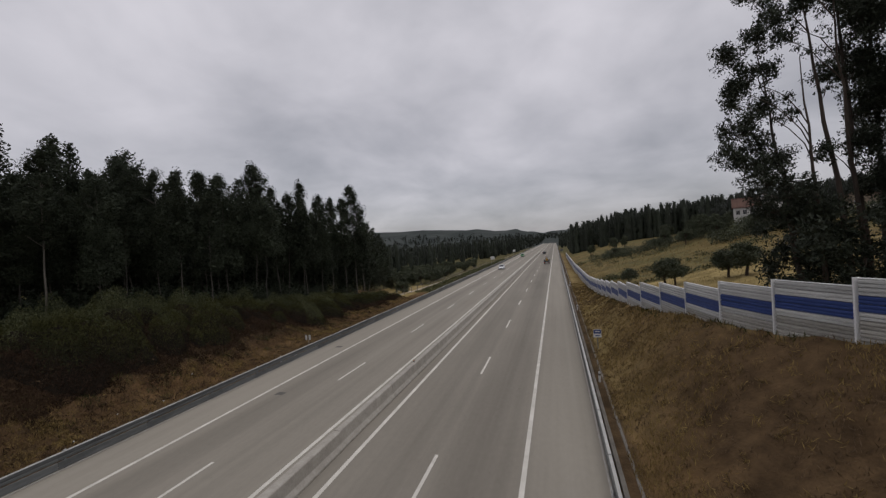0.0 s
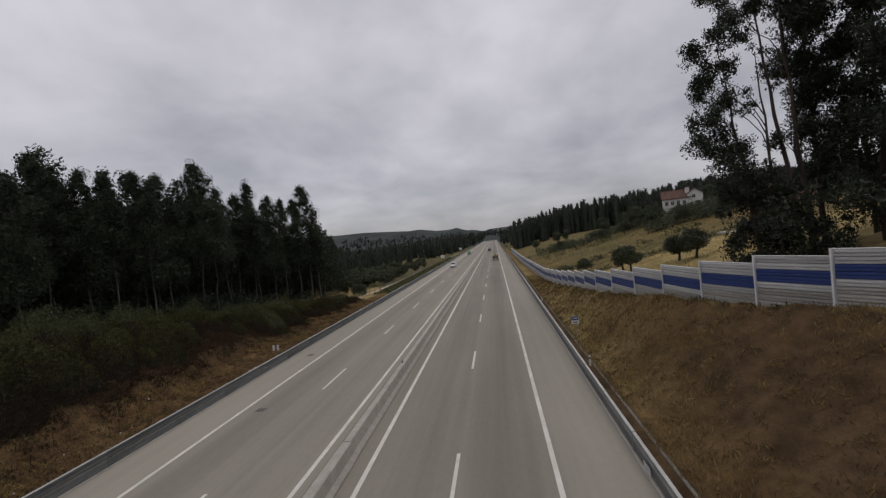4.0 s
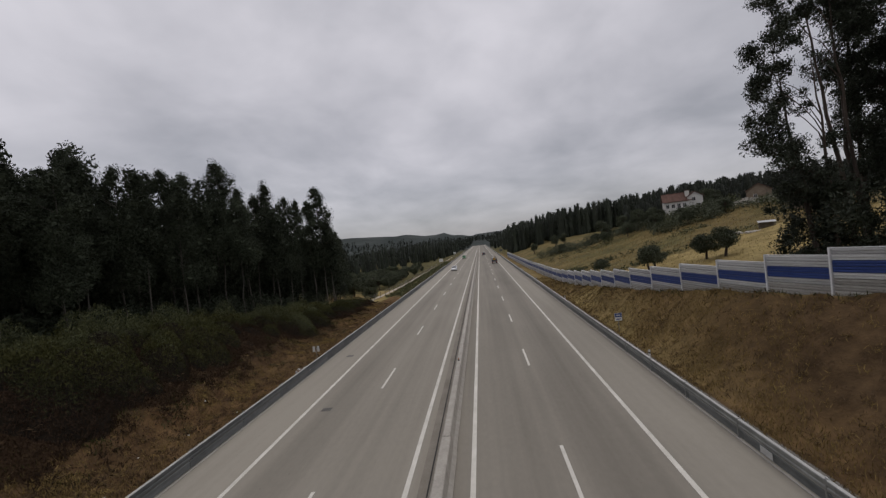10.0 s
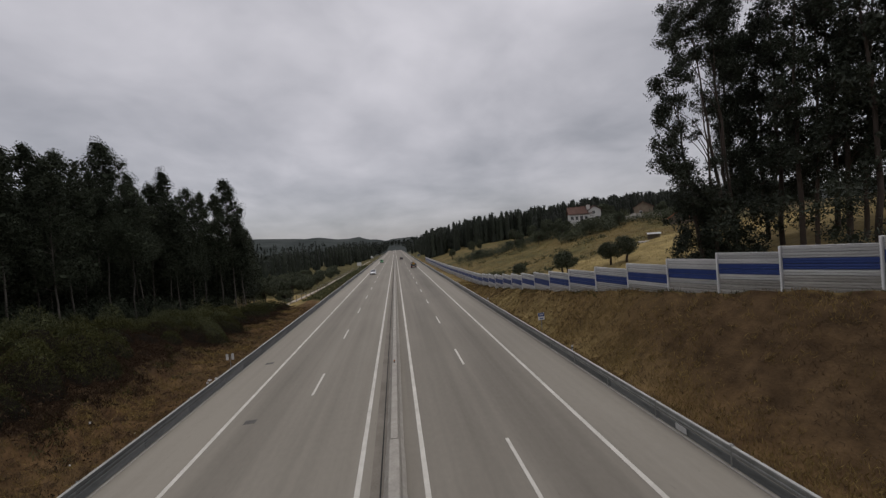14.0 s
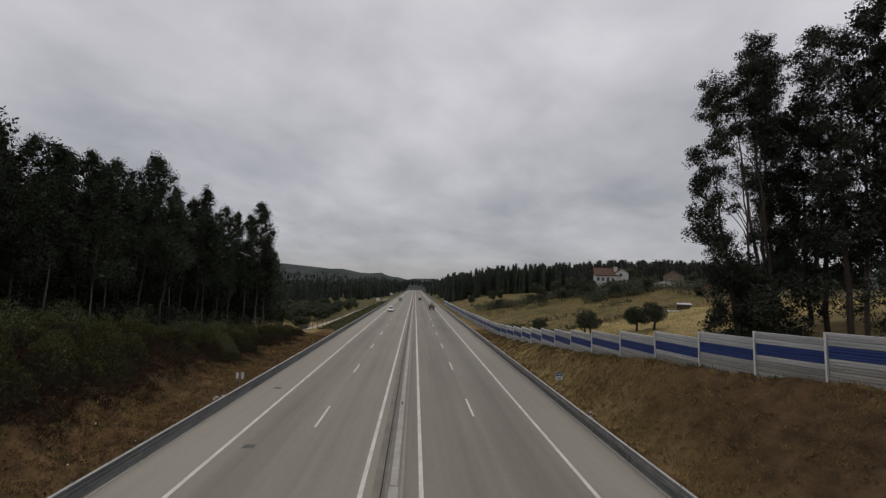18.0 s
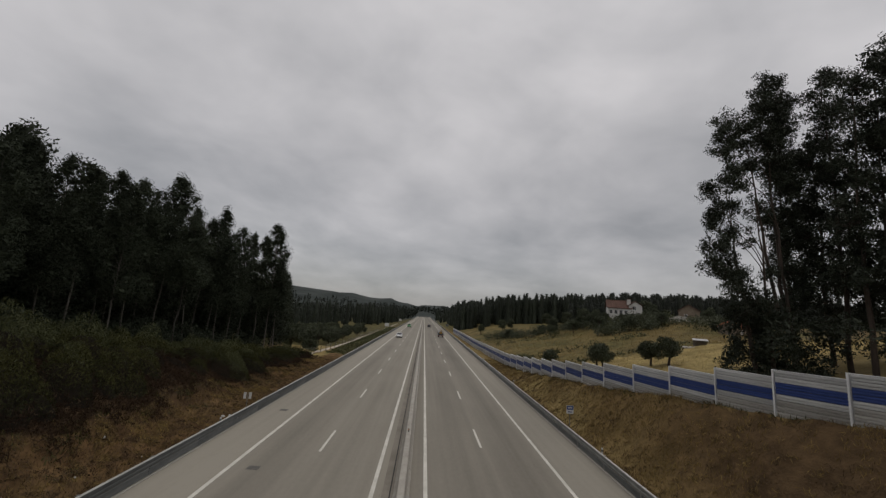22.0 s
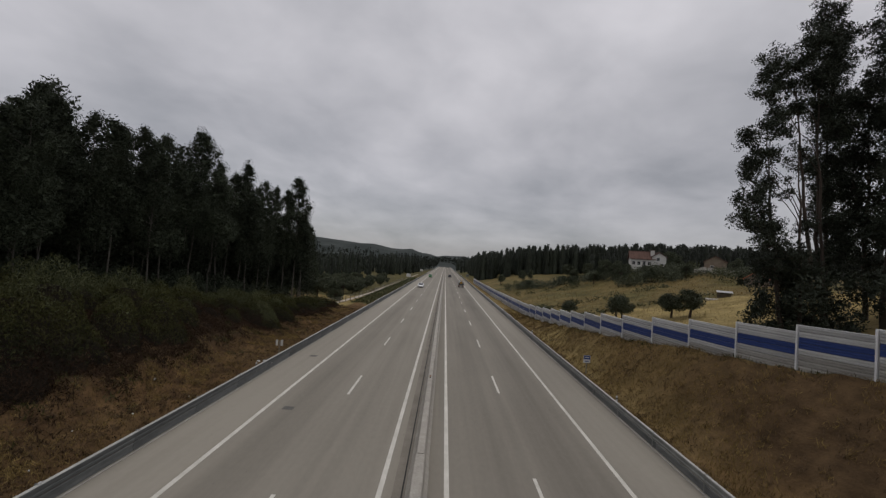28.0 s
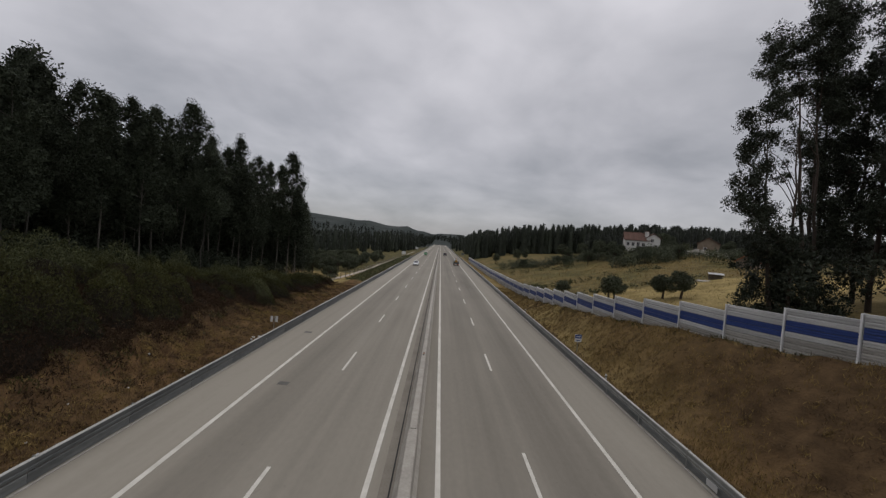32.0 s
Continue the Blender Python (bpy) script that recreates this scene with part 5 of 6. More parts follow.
spots = [(21.7, 46.2, 3.1), (22.9, 47.6, 2.9), (26.6, 40.5, 3.0), (26.2, 43.0, 2.7), (20.4, 60, 2.4), (38, 96, 3.4), (35, 112, 2.6), (27, 120, 2.8), (46, 84, 3.4), (42, 90, 3.6), (71, 93, 4.0), (54, 85, 3.2), (30, 145, 5), (34, 148, 4.6), (45, 138, 5.2), (52, 138, 5.5), (23, 150, 4), (58, 126, 5), (43.5, 96.5, 4.6), (41.8, 99.0, 5.2), (45.6, 95.0, 3.4), (57.5, 94.0, 3.2), (49.5, 92.5, 2.6), (60.5, 103.0, 4.6), (62.0, 101.5, 3.6), (37.0, 108.0, 4.0), (34.0, 101.0, 3.0)]
put_copies(olives, spots, rng)
orchard = [(small_tree("orchard_tree", "low grey-green orchard tree beside the valley track", "tree", "orchard trees", 4.0, 2.1, 80 + k, M["leaf_orchard"], 30, "bark", 0.03, 0.34), 4.0) for k in range(4)]
spots = [(-19.8, 72.5, 2.6), (-27, 84, 3.8)]
for k in range(105):
    y = rng.uniform(97, 190)
    x = -21.5 - rng.uniform(0, 1) * (14 + 0.40 * (y - 80)) - 0.02 * (y - 90)
    spots.append((x, y, rng.uniform(1.7, 4.0)))
put_copies(orchard, spots, rng)


# ---- track and fence on the valley side ----
def ribbon(name, line, half, mat_, lift=0.03):
    """A strip that follows the ground."""
    p = np.asarray(line, float)
    q = np.column_stack([np.interp(np.linspace(0, 1, 90), np.linspace(0, 1, len(p)), p[:, k]) for k in range(2)])
    d = np.gradient(q, axis=0)
    d /= np.linalg.norm(d, axis=1)[:, None]
    nrm = np.column_stack([-d[:, 1], d[:, 0]])
    rows = [q + nrm * w for w in (-half, -half * 0.33, half * 0.33, half)]
    v = np.concatenate([np.column_stack([r, land(r[:, 0], r[:, 1]) + lift]) for r in rows])
    n = len(q)
    f = np.concatenate([np.column_stack([np.arange(n - 1) + n * k, np.arange(1, n) + n * k, np.arange(1, n) + n * (k + 1), np.arange(n - 1) + n * (k + 1)]) for k in range(3)])
    return mesh_from(name, v, f, mat_)


track = new("track", ribbon("track", [(-20.5, 62), (-18.9, 72), (-18.0, 85), (-17.6, 100), (-18.2, 120), (-17.5, 145), (-17, 190), (-17, 260)], 0.9, M["track"], 0.06))
tagged(track, "pale gravel farm track beside the motorway", "track", kind="structure")
fence = thing("wire_fence", (0, 0, 0), "low fence of weathered wooden posts and wire by the track", "fence")
fpts = []
for k in range(34):
    y = 60 + 3.0 * k
    x = float(np.interp(y, (60, 72, 85, 100, 120, 170), (-19.0, -17.6, -16.9, -16.6, -16.9, -16.3)))
    z = float(land(x, y))
    fpts.append((x, y, z))
    part("post", block((-0.05, -0.05, -0.3), (0.05, 0.05, 1.15), 0.01), M["wood"], fence, at=(x, y, z))
for h in (0.45, 0.8, 1.08):
    part("wire", mesh_from("wire", *tube([(x, y, z + h) for x, y, z in fpts], [0.012] * len(fpts), 3), M["steel"]), None, fence)


# ---- houses ----
def gable_roof(lx, ly, z, rise, over, mat_tile, parent, thick=0.14):
    """Two pitched slopes along local x, each with raised tile ridges, and a ridge cap."""
    for s in (-1, 1):
        b_ = bmesh.new()
        y0, y1 = 0.0, s * (ly / 2 + over)
        zr, ze = z + rise, z - rise * over / (ly / 2)
        vs = [b_.verts.new(c) for c in ((-lx / 2 - over, y0, zr), (lx / 2 + over, y0, zr), (lx / 2 + over, y1, ze), (-lx / 2 - over, y1, ze))]
        up_ = [b_.verts.new(v.co + Vector((0, 0, thick))) for v in vs]
        for q in ((0, 1, 2, 3), (4, 5, 6, 7), (0, 1, 5, 4), (1, 2, 6, 5), (2, 3, 7, 6), (3, 0, 4, 7)):
            b_.faces.new([(vs + up_)[i] for i in q])
        bmesh.ops.recalc_face_normals(b_, faces=b_.faces)
        slope_ob = part("roof", b_, mat_tile, parent, "clay tiled roof slope")
        n = int(lx / 0.55)
        pieces = []
        for k in range(n + 1):
            x = -lx / 2 - over + (lx + 2 * over) * k / n
            pieces.append(tube([(x, y0, zr + thick), (x, y1, ze + thick)], [0.09, 0.09], 5))
        tagged(part("tile_rows", mesh_from("tile_rows", *joined(pieces), mat_tile), None, slope_ob), kind="stuff")
    part("ridge_cap", mesh_from("ridge_cap", *tube([(-lx / 2 - over, 0, z + rise + thick), (lx / 2 + over, 0, z + rise + thick)], [0.14, 0.14], 6), mat_tile), None, parent)


def gable_walls(lx, ly, z, rise, mat_, parent):
    b_ = bmesh.new()
    prof = [(-ly / 2, -1.5), (-ly / 2, z), (0, z + rise - 0.03), (ly / 2, z), (ly / 2, -1.5)]
    a = [b_.verts.new((-lx / 2, y, q)) for y, q in prof]
    c = [b_.verts.new((lx / 2, y, q)) for y, q in prof]
    for i in range(5):
        b_.faces.new((a[i], a[(i + 1) % 5], c[(i + 1) % 5], c[i]))
    b_.faces.new(a[::-1])
    b_.faces.new(c)
    bmesh.ops.recalc_face_normals(b_, faces=b_.faces)
    return part("wall", b_, mat_, parent)


def window(parent, m, w=1.0, h=1.2, door=False):
    """A recessed dark pane in a raised surround, with a sill; local -y faces out."""
    fr = part("door" if door else "window", block((-w / 2 - 0.1, -0.06, -0.1 * (not door)), (w / 2 + 0.1, 0.02, h + 0.1), 0.01), M["render"], parent, at=m)
    part("pane", block((-w / 2, -0.07, 0), (w / 2, -0.061, h)), M["dark"], fr)
    part("mullion", block((-0.03, -0.085, 0), (0.03, -0.071, h)), M["sign_white"], fr)
    if not door:
        part("sill", block((-w / 2 - 0.15, -0.16, -0.14), (w / 2 + 0.15, -0.061, -0.08), 0.01), M["render"], fr)


hz = float(land(53, 101)) + 0.6
TURN = Matrix.Rotation(radians(-20), 4, "Z") @ Matrix.Scale(0.92, 4)
house = thing("white_house", Matrix.Translation((52.2, 101.2, hz)) @ TURN, "white rendered farmhouse with a dark red tiled roof", "house")
gable_walls(6.0, 5.2, 2.7, 2.0, M["render"], house)
gable_roof(6.0, 5.2, 2.7, 2.0, 0.30, M["tile"], house)
for k, x in enumerate((-2.2, -0.9, 0.4, 1.7)):
    window(house, pose(x, -2.6, 0.1 if k == 2 else 0.95), 0.7, 1.9 if k == 2 else 0.95, k == 2)
wing = thing("white_house_wing", Matrix.Translation((55.7, 99.7, hz)) @ TURN @ Matrix.Rotation(radians(90), 4, "Z"), "white gabled wing of the farmhouse with a chimney", "house")
gable_walls(5.0, 3.4, 3.4, 1.2, M["render"], wing)
gable_roof(5.0, 3.4, 3.4, 1.2, 0.22, M["tile"], wing)
window(wing, pose(-2.5, 0.3, 2.3, 0, 0, -90), 0.7, 0.9)
window(wing, pose(-2.5, -0.7, 0.6, 0, 0, -90), 0.7, 0.95)
chim = part("chimney", block((-1.3, 1.05, 2.8), (-0.3, 1.95, 5.2), 0.03), M["render"], wing, "white rendered chimney")
part("chimney_cap", block((-1.42, 0.93, 5.2), (-0.18, 2.07, 5.34), 0.02), M["tile"], chim)
sz = float(land(76, 112)) + 0.3
old = thing("stone_house", Matrix.Translation((75.0, 106, sz + 0.6)) @ Matrix.Rotation(radians(56), 4, "Z") @ Matrix.Scale(0.78, 4), "old brown stone house with a plain gable", "house")
gable_walls(8, 6.4, 3.6, 2.0, M["stone"], old)
gable_roof(8, 6.4, 3.6, 2.0, 0.25, M["tile"], old)
window(old, pose(-4.0, 0.9, 1.2, 0, 0, -90), 0.8, 1.1)
rz_ = float(land(62, 74)) - 0.5
rh = thing("red_roofed_house", Matrix.Translation((62.0, 74, rz_)) @ Matrix.Rotation(radians(20), 4, "Z") @ Matrix.Scale(0.6, 4), "low stone house with a bright orange-red tiled roof behind trees", "house")
gable_walls(9, 6, 2.6, 1.8, M["stone"], rh)
gable_roof(9, 6, 2.6, 1.8, 0.4, M["tile_red"], rh)
window(rh, pose(-2, -3.0, 0.9), 1.0, 1.1)
window(rh, pose(1.8, -3.0, 0.9), 1.0, 1.1)
# open shed with a pale sheet roof, and the low stone walls below the houses
kz = float(land(41.0, 55.3))
shed = thing("open_shed", Matrix.Translation((41.0, 55.3, kz)) @ Matrix.Rotation(radians(-30), 4, "Z") @ Matrix.Scale(0.46, 4), "open farm shed with a pale sheet metal roof", "shed")
for x, y, h in ((-1.8, -1.2, 1.7), (1.8, -1.2, 1.7), (-1.8, 1.2, 2.1), (1.8, 1.2, 2.1)):
    part("post", block((x - 0.06, y - 0.06, -0.3), (x + 0.06, y + 0.06, h), 0.01), M["wood"], shed)
b_ = bmesh.new()
for k in range(18):
    x0, x1 = -2.1 + 4.2 * k / 18, -2.1 + 4.2 * (k + 1) / 18
    zb = 0.04 * (k % 2)
    vs = [b_.verts.new(c) for c in ((x0, -1.5, 1.68 + zb), (x1, -1.5, 1.68 + zb), (x1, 1.5, 2.17 + zb), (x0, 1.5, 2.17 + zb), (x0, -1.5, 1.63), (x1, -1.5, 1.63), (x1, 1.5, 2.12), (x0, 1.5, 2.12))]
    for q in ((0, 1, 2, 3), (7, 6, 5, 4), (0, 4, 5, 1), (1, 5, 6, 2), (2, 6, 7, 3), (3, 7, 4, 0)):
        b_.faces.new([vs[i] for i in q])
part("roof_sheet", b_, M["metal_roof"], shed, "pale corrugated sheet roof")
part("back_wall", block((-1.75, 1.10, -0.2), (1.75, 1.16, 1.9)), M["wood"], shed)
rng2 = random.Random(4)


def rubble(name, at, n, spread, size, label, mat_, group=""):
    """A heap of separate angular stones."""
    heap = thing(name, at, label, "stones", group)
    for k in range(n):
        b_ = bmesh.new()
        bmesh.ops.create_icosphere(b_, subdivisions=1, radius=1)
        for v in b_.verts:
            v.co *= rng2.uniform(0.75, 1.15)
        s = size * rng2.uniform(0.5, 1.3)
        b_.transform(Matrix.Translation((rng2.uniform(-spread, spread), rng2.uniform(-spread * 0.5, spread * 0.5), s * 0.35)) @ Matrix.Diagonal((s, s * 0.8, s * 0.6, 1)))
        part("stone", b_, mat_, heap)
    return heap


rubble("stone_heap", (38.6, 55.0, float(land(38.6, 55.0))), 26, 1.6, 0.27, "heap of grey rubble beside the shed", M["plinth"])
for n, (x0, y0, x1, y1) in enumerate(((58, 92, 68, 88), (66, 99, 74, 94))):
    wl_ = thing("field_wall", (x0, y0, float(land(x0, y0))), "low pale dry stone wall at the edge of a terrace", "wall", "terrace walls")
    ln = math.hypot(x1 - x0, y1 - y0)
    cnt = int(ln / 0.8)
    for k in range(cnt):
        fx, fy = x0 + (x1 - x0) * k / cnt, y0 + (y1 - y0) * k / cnt
        for r in range(2):
            b_ = block((-0.38, -0.25, -0.1), (0.38, 0.25, 0.42), 0.05)
            part("stone", b_, M["plinth"], wl_, at=Matrix.Translation((fx - x0 + 0.3 * r, fy - y0, float(land(fx, fy)) - float(land(x0, y0)) + 0.45 * r)) @ Matrix.Rotation(math.atan2(y1 - y0, x1 - x0) + rng2.uniform(-0.08, 0.08), 4, "Z"))

# ---- small roadside things ----
sg = thing("blue_sign", (13.40, 33.35, float(land(13.4, 33.35))), "small blue and white roadside marker sign on a post", "sign")
part("post", mesh_from("post", *tube([(0, 0, -0.4), (0, 0, 1.5)], [0.035, 0.035], 8), M["steel"]), None, sg)
pl = part("plate", block((-0.30, -0.05, 0.95), (0.30, -0.035, 1.60), 0.004), M["sign_white"], sg, "white square plate")
part("blue_field", block((-0.28, -0.056, 1.26), (0.28, -0.051, 1.58)), M["sign_blue"], pl)
part("bar", block((-0.18, -0.060, 1.38), (0.18, -0.057, 1.46)), M["sign_white"], pl)
part("bar", block((-0.17, -0.056, 1.05), (0.17, -0.051, 1.13)), M["sign_blue"], pl)
ls = thing("verge_plates", (-12.62, 31.7, float(land(-12.62, 31.7))), "pair of narrow white plates on a thin post", "sign")
part("post", mesh_from("post", *tube([(0, 0, -0.3), (0, 0, 1.3)], [0.025, 0.025], 6), M["steel"]), None, ls)
for x in (-0.20, 0.20):
    part("plate", block((x - 0.10, -0.04, 0.85), (x + 0.10, -0.026, 1.33), 0.004), M["sign_white"], ls, "narrow white plate")
rubble("white_stones", (-12.75, 29.6, float(land(-12.75, 29.6)) + 0.02), 7, 0.6, 0.14, "few pale stones lying on the verge", M["sign_white"])
proto = thing("verge_marker", (-12.45, 27.6, float(land(-12.45, 27.6))), "short white verge marker post with a dark band", "marker", "verge markers")
part("stake", block((-0.06, -0.03, -0.2), (0.06, 0.03, 0.66), 0.015), M["sign_white"], proto)
part("band", block((-0.062, -0.034, 0.42), (0.062, 0.034, 0.54)), M["iron"], proto, "dark reflector band")
for x, y in ((12.75, 26.0), (12.75, 51.0), (-12.45, 52.6), (12.75, 76.0), (-12.45, 77.6), (12.75, 101), (-12.45, 102.6)):
    copy_thing(proto, Matrix.Translation((x, y, float(land(x, y)))))
rp = thing("rail_plate", (12.0, 14.6, 0.20), "blank white plate fixed to the rail's lower skirt", "sign")
part("plate", block((-0.04, -0.30, 0), (-0.025, 0.30, 0.26), 0.003), M["sign_white"], rp)
part("bracket", block((-0.025, -0.05, 0.05), (0.03, 0.05, 0.2)), M["steel"], rp)
for x, y, s in ((-13.6, 13.6, 0.045), (-14.0, 18.6, 0.04), (-15.6, 22.0, 0.055), (-13.2, 21.5, 0.035), (-14.9, 16.5, 0.035)):
    b_ = bmesh.new()
    bmesh.ops.create_icosphere(b_, subdivisions=2, radius=s)
    for v in b_.verts:
        v.co += Vector((rng2.uniform(-1, 1), rng2.uniform(-1, 1), rng2.uniform(-1, 1))) * s * 0.25
    tagged(part("litter_scrap", b_, M["sign_white"], at=(x, y, float(land(x, y)) + s * 0.7 + (0.04 if x > -15 else 0.05))), "crumpled scrap of white litter on the verge", "litter", "litter on the verge")
for x, y, h in ((-13.4, 150, 3.2), (13.6, 215, 3.0), (-13.6, 235, 3.4)):
    fs = thing("far_road_sign", (x, y, float(land(x, y))), "distant road sign on two posts", "sign", "distant road signs")
    for dx in (-0.5, 0.5):
        part("post", mesh_from("post", *tube([(dx, 0, -0.3), (dx, 0, h)], [0.05, 0.05], 6), M["steel"]), None, fs)
    part("plate", block((-0.8, -0.08, h - 1.1), (0.8, -0.055, h + 0.1), 0.01), M["sign_white"] if x < 0 else M["steel_dark"], fs)


# ---- vehicles ----
def loft(sections):
    """A closed skin through rings with the same number of corners."""
    b_ = bmesh.new()
    rings = [[b_.verts.new(c) for c in s] for s in sections]
    n = len(rings[0])
    for a, c in zip(rings[:-1], rings[1:]):
        for i in range(n):
            b_.faces.new((a[i], a[(i + 1) % n], c[(i + 1) % n], c[i]))
    b_.faces.new(rings[0][::-1])
    b_.faces.new(rings[-1])
    bmesh.ops.recalc_face_normals(b_, faces=b_.faces)
    return b_


def wheel(parent, x, y, r, w):
    s = 1 if x > 0 else -1
    ang = np.linspace(0, 2 * np.pi, 21)[:-1]
    prof = ((-w / 2, r * 0.62), (-w / 2, r * 0.93), (-w * 0.32, r), (w * 0.32, r), (w / 2, r * 0.93), (w / 2, r * 0.62))
    v = np.array([(px_, pr * np.cos(a), pr * np.sin(a)) for a in ang for px_, pr in prof])
    n, m = len(ang), len(prof)
    f = np.array([(i * m + j, i * m + (j + 1) % m, ((i + 1) % n) * m + (j + 1) % m, ((i + 1) % n) * m + j) for i in range(n) for j in range(m)])
    wh = part("wheel", mesh_from("tyre", v, f, M["rubber"], True), None, parent, "black rubber tyre", at=(x, y, r))
    b_ = bmesh.new()
    bmesh.ops.create_cone(b_, cap_ends=True, segments=18, radius1=r * 0.64, radius2=r * 0.56, depth=w * 0.9, matrix=Matrix.Rotation(radians(90 * s), 4, "Y"))
    part("rim", b_, M["alloy"], wh, "grey alloy rim")
    b_ = bmesh.new()
    bmesh.ops.create_cone(b_, cap_ends=True, segments=10, radius1=r * 0.16, radius2=r * 0.12, depth=w * 1.02, matrix=Matrix.Rotation(radians(90 * s), 4, "Y"))
    part("hub", b_, M["steel_dark"], wh)


def hatchback(m, paint="car_white", name="white_hatchback", label="small white hatchback driving on the far carriageway"):
    """A small five-door hatchback; its front is at local -y."""
    car = thing(name, m, label, "car")
    rows_ = ((-1.98, 0.62, 0.42, 0.62), (-1.90, 0.78, 0.26, 0.74), (-1.55, 0.85, 0.20, 0.86), (-0.85, 0.87, 0.20, 0.98), (0.2, 0.88, 0.20, 1.0), (1.2, 0.88, 0.20, 1.02), (1.75, 0.84, 0.24, 1.0), (1.96, 0.74, 0.36, 0.9))
    part("body", loft([[(-w, y, lo), (-w * 1.0, y, lo + 0.35 * (hi - lo)), (-w * 0.97, y, hi - 0.06), (-w * 0.82, y, hi), (w * 0.82, y, hi), (w * 0.97, y, hi - 0.06), (w, y, lo + 0.35 * (hi - lo)), (w, y, lo)] for y, w, lo, hi in rows_]), M[paint], car)
    part("cabin_glass", loft([[(-w, y, lo), (-w * 0.95, y, hi - 0.02), (w * 0.95, y, hi - 0.02), (w, y, lo)] for y, w, lo, hi in ((-1.0, 0.78, 0.95, 1.0), (-0.25, 0.74, 0.97, 1.42), (0.6, 0.72, 0.98, 1.46), (1.4, 0.70, 0.98, 1.40), (1.85, 0.68, 0.95, 1.02))]), M["glass_dark"], car, "dark tinted windows")
    part("roof", loft([[(-w, y, z - 0.03), (-w * 0.9, y, z), (w * 0.9, y, z), (w, y, z - 0.03)] for y, w, z in ((-0.32, 0.69, 1.43), (0.1, 0.70, 1.48), (0.9, 0.69, 1.48), (1.5, 0.66, 1.42))]), M[paint], car)
    for s in (-1, 1):
        for y0, z0, y1, z1 in ((-1.0, 0.98, -0.28, 1.43), (0.55, 0.98, 0.55, 1.45), (1.85, 0.98, 1.42, 1.42)):
            part("pillar", mesh_from("pillar", *tube([(s * 0.775, y0, z0), (s * 0.70, y1, z1)], [0.045, 0.045], 5), M[paint]), None, car)
        part("headlight", block((s * 0.66 - 0.14, -1.95, 0.62), (s * 0.66 + 0.14, -1.80, 0.76), 0.03), M["alloy"], car, "clear headlight")
        part("tail_light", block((s * 0.68 - 0.10, 1.86, 0.70), (s * 0.68 + 0.10, 1.97, 0.98), 0.02), M["red_lamp"], car, "red tail light")
        part("mirror", block((s * 0.97 - 0.10, -0.82, 0.98), (s * 0.97 + 0.10, -0.70, 1.12), 0.03), M[paint], car)
        for y in (-1.25, 1.25):
            wheel(car, s * 0.78, y, 0.31, 0.2)
    part("grille", block((-0.42, -2.0, 0.40), (0.42, -1.93, 0.56), 0.02), M["dark"], car, "black front grille")
    part("plate", block((-0.26, -2.015, 0.42), (0.26, -2.001, 0.52)), M["sign_white"], car, "blank pale plate")
    part("bumper", block((-0.70, -1.97, 0.24), (0.70, -1.85, 0.34), 0.03), M["bed_grey"], car)
    return car


def flatbed(m):
    """A light cab-over truck with drop sides; its front is at local +y."""
    tr = thing("flatbed_truck", m, "small white cab flatbed truck with grey drop sides", "truck")
    part("cab", loft([[(-w, y, lo), (-w, y, lo + 0.8), (-w * 0.90, y, hi), (w * 0.90, y, hi), (w, y, lo + 0.8), (w, y, lo)] for y, w, lo, hi in ((1.35, 0.86, 0.55, 2.12), (1.6, 0.86, 0.5, 2.20), (2.5, 0.86, 0.5, 2.18), (2.95, 0.85, 0.5, 1.35), (3.0, 0.82, 0.5, 1.2))]), M["car_white"], tr, "white forward-control cab")
    part("rear_window", block((-0.55, 1.325, 1.45), (0.55, 1.349, 1.92), 0.005), M["glass_dark"], tr, "dark rear cab window")
    for s in (-1, 1):
        part("side_window", block((s * 0.87 - 0.012, 1.75, 1.36), (s * 0.87 + 0.012, 2.5, 1.88), 0.004), M["glass_dark"], tr)
        part("mirror", block((s * 1.08 - 0.05, 2.45, 1.35), (s * 1.08 + 0.05, 2.6, 1.75), 0.02), M["bed_grey"], tr)
        part("side_board", block((s * 1.0 - 0.025, -2.75, 0.92), (s * 1.0 + 0.025, 1.2, 1.34), 0.008), M["bed_grey"], tr, "grey drop side")
        part("chassis_rail", block((s * 0.38 - 0.05, -2.6, 0.5), (s * 0.38 + 0.05, 2.6, 0.66)), M["iron"], tr)
        part("tail_light", block((s * 0.72 - 0.24, -2.84, 0.62), (s * 0.72 + 0.24, -2.78, 0.76), 0.01), M["red_lamp"], tr, "red tail light bar")
        for y in (-1.55, 2.15):
            wheel(tr, s * 0.80, y, 0.36, 0.24)
    part("windscreen", block((-0.74, 2.62, 1.38), (0.74, 2.66, 1.98), 0.01), M["glass_dark"], tr)
    part("bed", block((-1.0, -2.78, 0.80), (1.0, 1.22, 0.915), 0.01), M["bed_grey"], tr, "grey load bed")
    part("tailboard", block((-1.0, -2.80, 0.92), (1.0, -2.75, 1.34), 0.008), M["bed_grey"], tr, "grey tailboard")
    part("headboard", block((-1.0, 1.2, 0.92), (1.0, 1.25, 1.5), 0.008), M["bed_grey"], tr)
    rk = [tube([(-0.95, 1.27, 1.4), (-0.95, 1.27, 2.22), (0.95, 1.27, 2.22), (0.95, 1.27, 1.4)], [0.03] * 4, 6)]
    part("ladder_rack", mesh_from("ladder_rack", *joined(rk), M["iron"]), None, tr)
    return tr


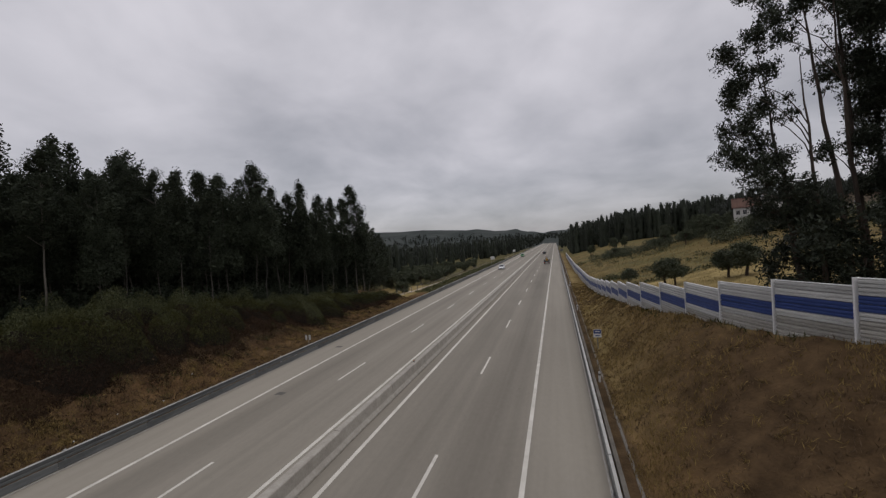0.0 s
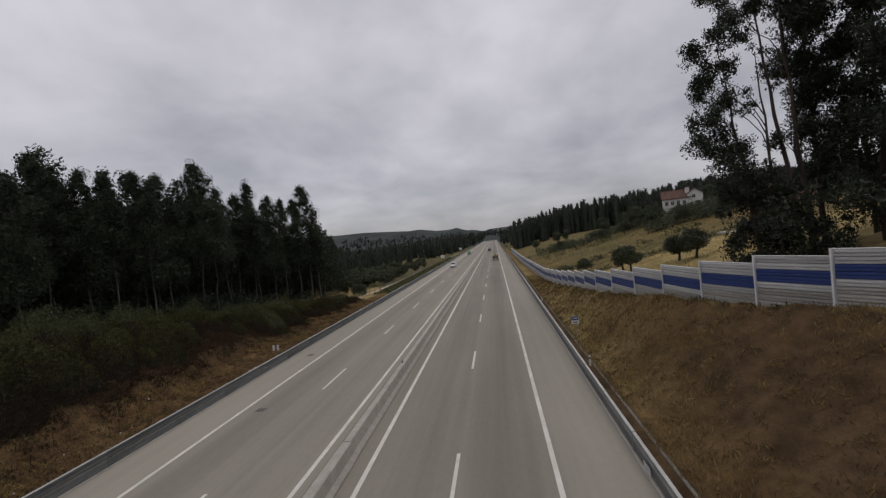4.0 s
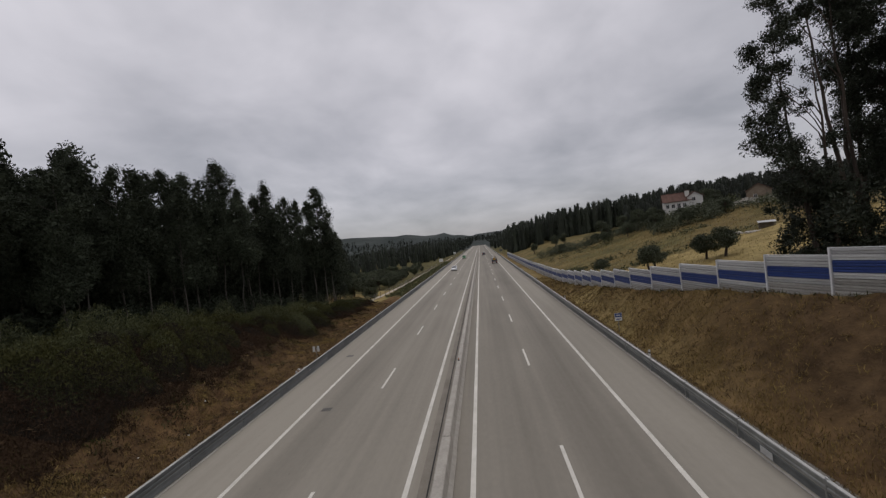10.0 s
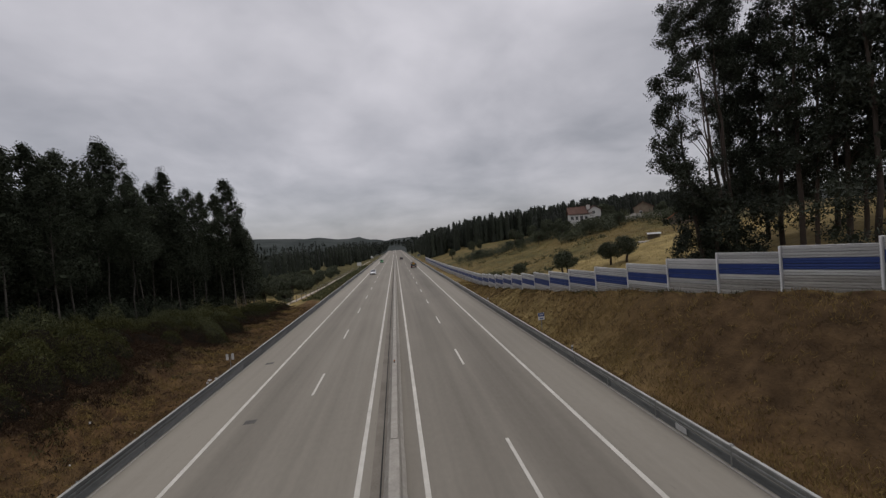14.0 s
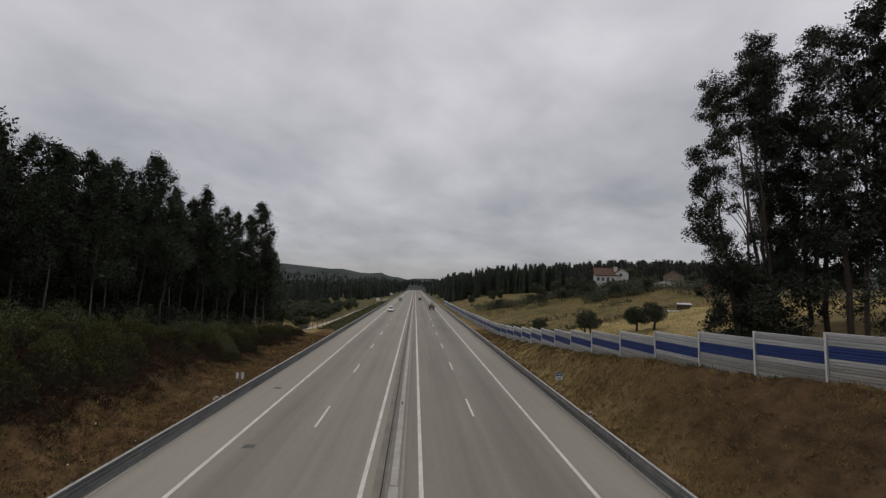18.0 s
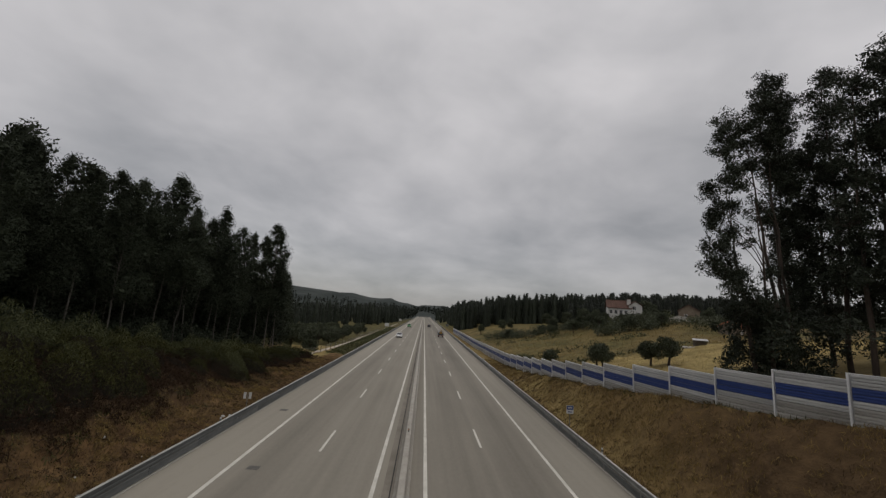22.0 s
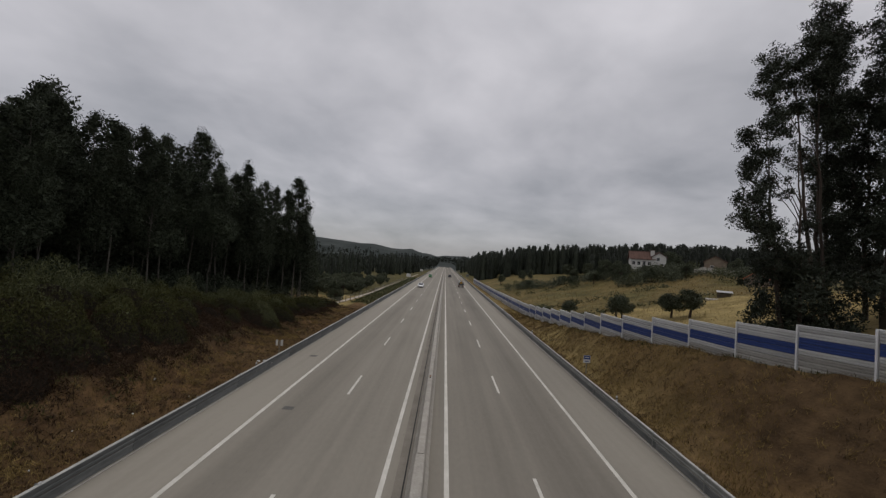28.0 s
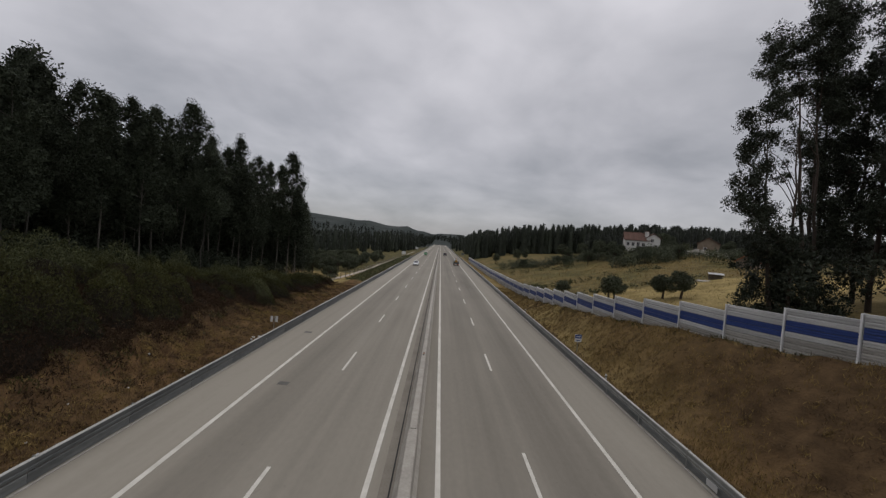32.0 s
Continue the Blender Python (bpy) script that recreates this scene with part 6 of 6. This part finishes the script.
def mini_digger(m):
    """A little tracked backhoe with a canopy, arm folded."""
    dg = thing("mini_excavator", m, "worn yellow mini excavator with a flat canopy on the truck bed", "excavator")
    for s in (-1, 1):
        loop = [(y, 0.17 + 0.16 * q) for y, q in ((-0.7, -0.2), (-0.55, -1), (0.55, -1), (0.7, -0.2), (0.7, 0.3), (0.55, 1), (-0.55, 1), (-0.7, 0.3))]
        b_ = bmesh.new()
        a_ = [b_.verts.new((s * 0.48 - 0.13, y, z)) for y, z in loop]
        c_ = [b_.verts.new((s * 0.48 + 0.13, y, z)) for y, z in loop]
        for i in range(8):
            b_.faces.new((a_[i], a_[(i + 1) % 8], c_[(i + 1) % 8], c_[i]))
        b_.faces.new(a_[::-1])
        b_.faces.new(c_)
        bmesh.ops.recalc_face_normals(b_, faces=b_.faces)
        part("track", b_, M["rubber"], dg, "black rubber track")
        for y in (-0.45, 0.35):
            part("canopy_post", mesh_from("canopy_post", *tube([(s * 0.45, y, 0.4), (s * 0.45, y, 1.72)], [0.03, 0.03], 6), M["iron"]), None, dg)
    part("body", block((-0.5, -0.3, 0.36), (0.5, 0.75, 0.85), 0.06), M["yellow"], dg, "scuffed yellow body")
    part("engine_cover", block((-0.45, 0.3, 0.85), (0.45, 0.8, 1.1), 0.05), M["yellow"], dg)
    part("seat", block((-0.22, -0.1, 0.85), (0.22, 0.28, 1.2), 0.05), M["dark"], dg, "black operator seat")
    part("canopy", block((-0.58, -0.6, 1.72), (0.58, 0.5, 1.79), 0.03), M["wood"], dg, "faded brown canopy")
    part("boom", loft([[(-0.1, y, z - 0.12), (-0.1, y, z + 0.12), (0.1, y, z + 0.12), (0.1, y, z - 0.12)] for y, z in ((-0.35, 0.5), (-0.75, 1.2), (-0.95, 1.55), (-1.05, 1.6))]), M["yellow"], dg, "yellow boom")
    part("dipper", loft([[(-0.08, y - 0.1, z), (0.08, y - 0.1, z), (0.08, y + 0.1, z), (-0.08, y + 0.1, z)] for y, z in ((-1.0, 1.62), (-1.15, 1.1), (-1.25, 0.45))]), M["yellow"], dg, "yellow dipper arm")
    part("bucket", loft([[(-0.24, y, z - h), (-0.24, y, z + h), (0.24, y, z + h), (0.24, y, z - h)] for y, z, h in ((-0.95, 0.28, 0.08), (-1.15, 0.24, 0.18), (-1.4, 0.3, 0.16))]), M["iron"], dg)
    part("blade", block((-0.6, 0.85, 0.05), (0.6, 0.92, 0.4), 0.02), M["yellow"], dg)
    part("ram", mesh_from("ram", *tube([(0, -0.3, 0.6), (0, -0.85, 1.25)], [0.04, 0.03], 6), M["alloy"]), None, dg)
    return dg



def small_van(m):
    """A small panel van with a short bonnet; its front is at local -y."""
    van = thing("green_van", m, "small bright green panel van driving on the far carriageway", "van")
    rows_ = ((-2.05, 0.66, 0.42, 0.80), (-1.92, 0.82, 0.28, 0.95), (-1.35, 0.88, 0.22, 1.08), (-0.60, 0.88, 0.22, 1.70), (-0.2, 0.88, 0.22, 1.80), (1.0, 0.88, 0.22, 1.84), (1.95, 0.87, 0.24, 1.80), (2.05, 0.84, 0.34, 1.72))
    part("body", loft([[(-w * 0.96, y, lo), (-w, y, lo + 0.35 * (hi - lo)), (-w * 0.96, y, hi - 0.14), (-w * 0.80, y, hi), (w * 0.80, y, hi), (w * 0.96, y, hi - 0.14), (w, y, lo + 0.35 * (hi - lo)), (w * 0.96, y, lo)] for y, w, lo, hi in rows_]), M["green_paint"], van)
    part("windscreen", loft([[(-w, y, z), (w, y, z), (w, y - 0.03, z + 0.03), (-w, y - 0.03, z + 0.03)] for y, w, z in ((-1.30, 0.74, 1.12), (-0.66, 0.66, 1.66))]), M["glass_dark"], van, "dark windscreen")
    for s in (-1, 1):
        part("side_window", block((s * 0.88 - 0.012, -0.62, 1.10), (s * 0.88 + 0.012, 0.22, 1.52), 0.004), M["glass_dark"], van)
        part("headlight", block((s * 0.66 - 0.14, -2.03, 0.70), (s * 0.66 + 0.14, -1.88, 0.88), 0.03), M["alloy"], van, "clear headlight")
        part("tail_light", block((s * 0.78 - 0.06, 2.03, 0.70), (s * 0.78 + 0.06, 2.08, 1.15), 0.01), M["red_lamp"], van, "red tail light")
        part("mirror", block((s * 1.0 - 0.10, -0.82, 1.06), (s * 1.0 + 0.10, -0.70, 1.24), 0.03), M["dark"], van)
        for y in (-1.30, 1.30):
            wheel(van, s * 0.79, y, 0.31, 0.2)
    part("grille", block((-0.40, -2.07, 0.56), (0.40, -1.98, 0.70), 0.02), M["dark"], van, "black front grille")
    part("bumper", block((-0.72, -2.08, 0.30), (0.72, -1.92, 0.46), 0.03), M["bed_grey"], van)
    part("plate", block((-0.26, -2.095, 0.34), (0.26, -2.081, 0.44)), M["sign_white"], van, "blank pale plate")


hatchback(Matrix.Translation((-7.0, 128.0, 0.0)))
hatchback(Matrix.Translation((4.0, 236.0, 0.0)) @ Matrix.Rotation(math.pi, 4, "Z") @ Matrix.Scale(1.12, 4), "bed_grey", "dark_suv", "dark grey sport utility car driving away on the near carriageway")
small_van(Matrix.Translation((-7.2, 215.0, 0.0)))
flatbed(Matrix.Translation((7.2, 146.0, 0.0)))
mini_digger(Matrix.Translation((7.2, 145.3, 0.92)))
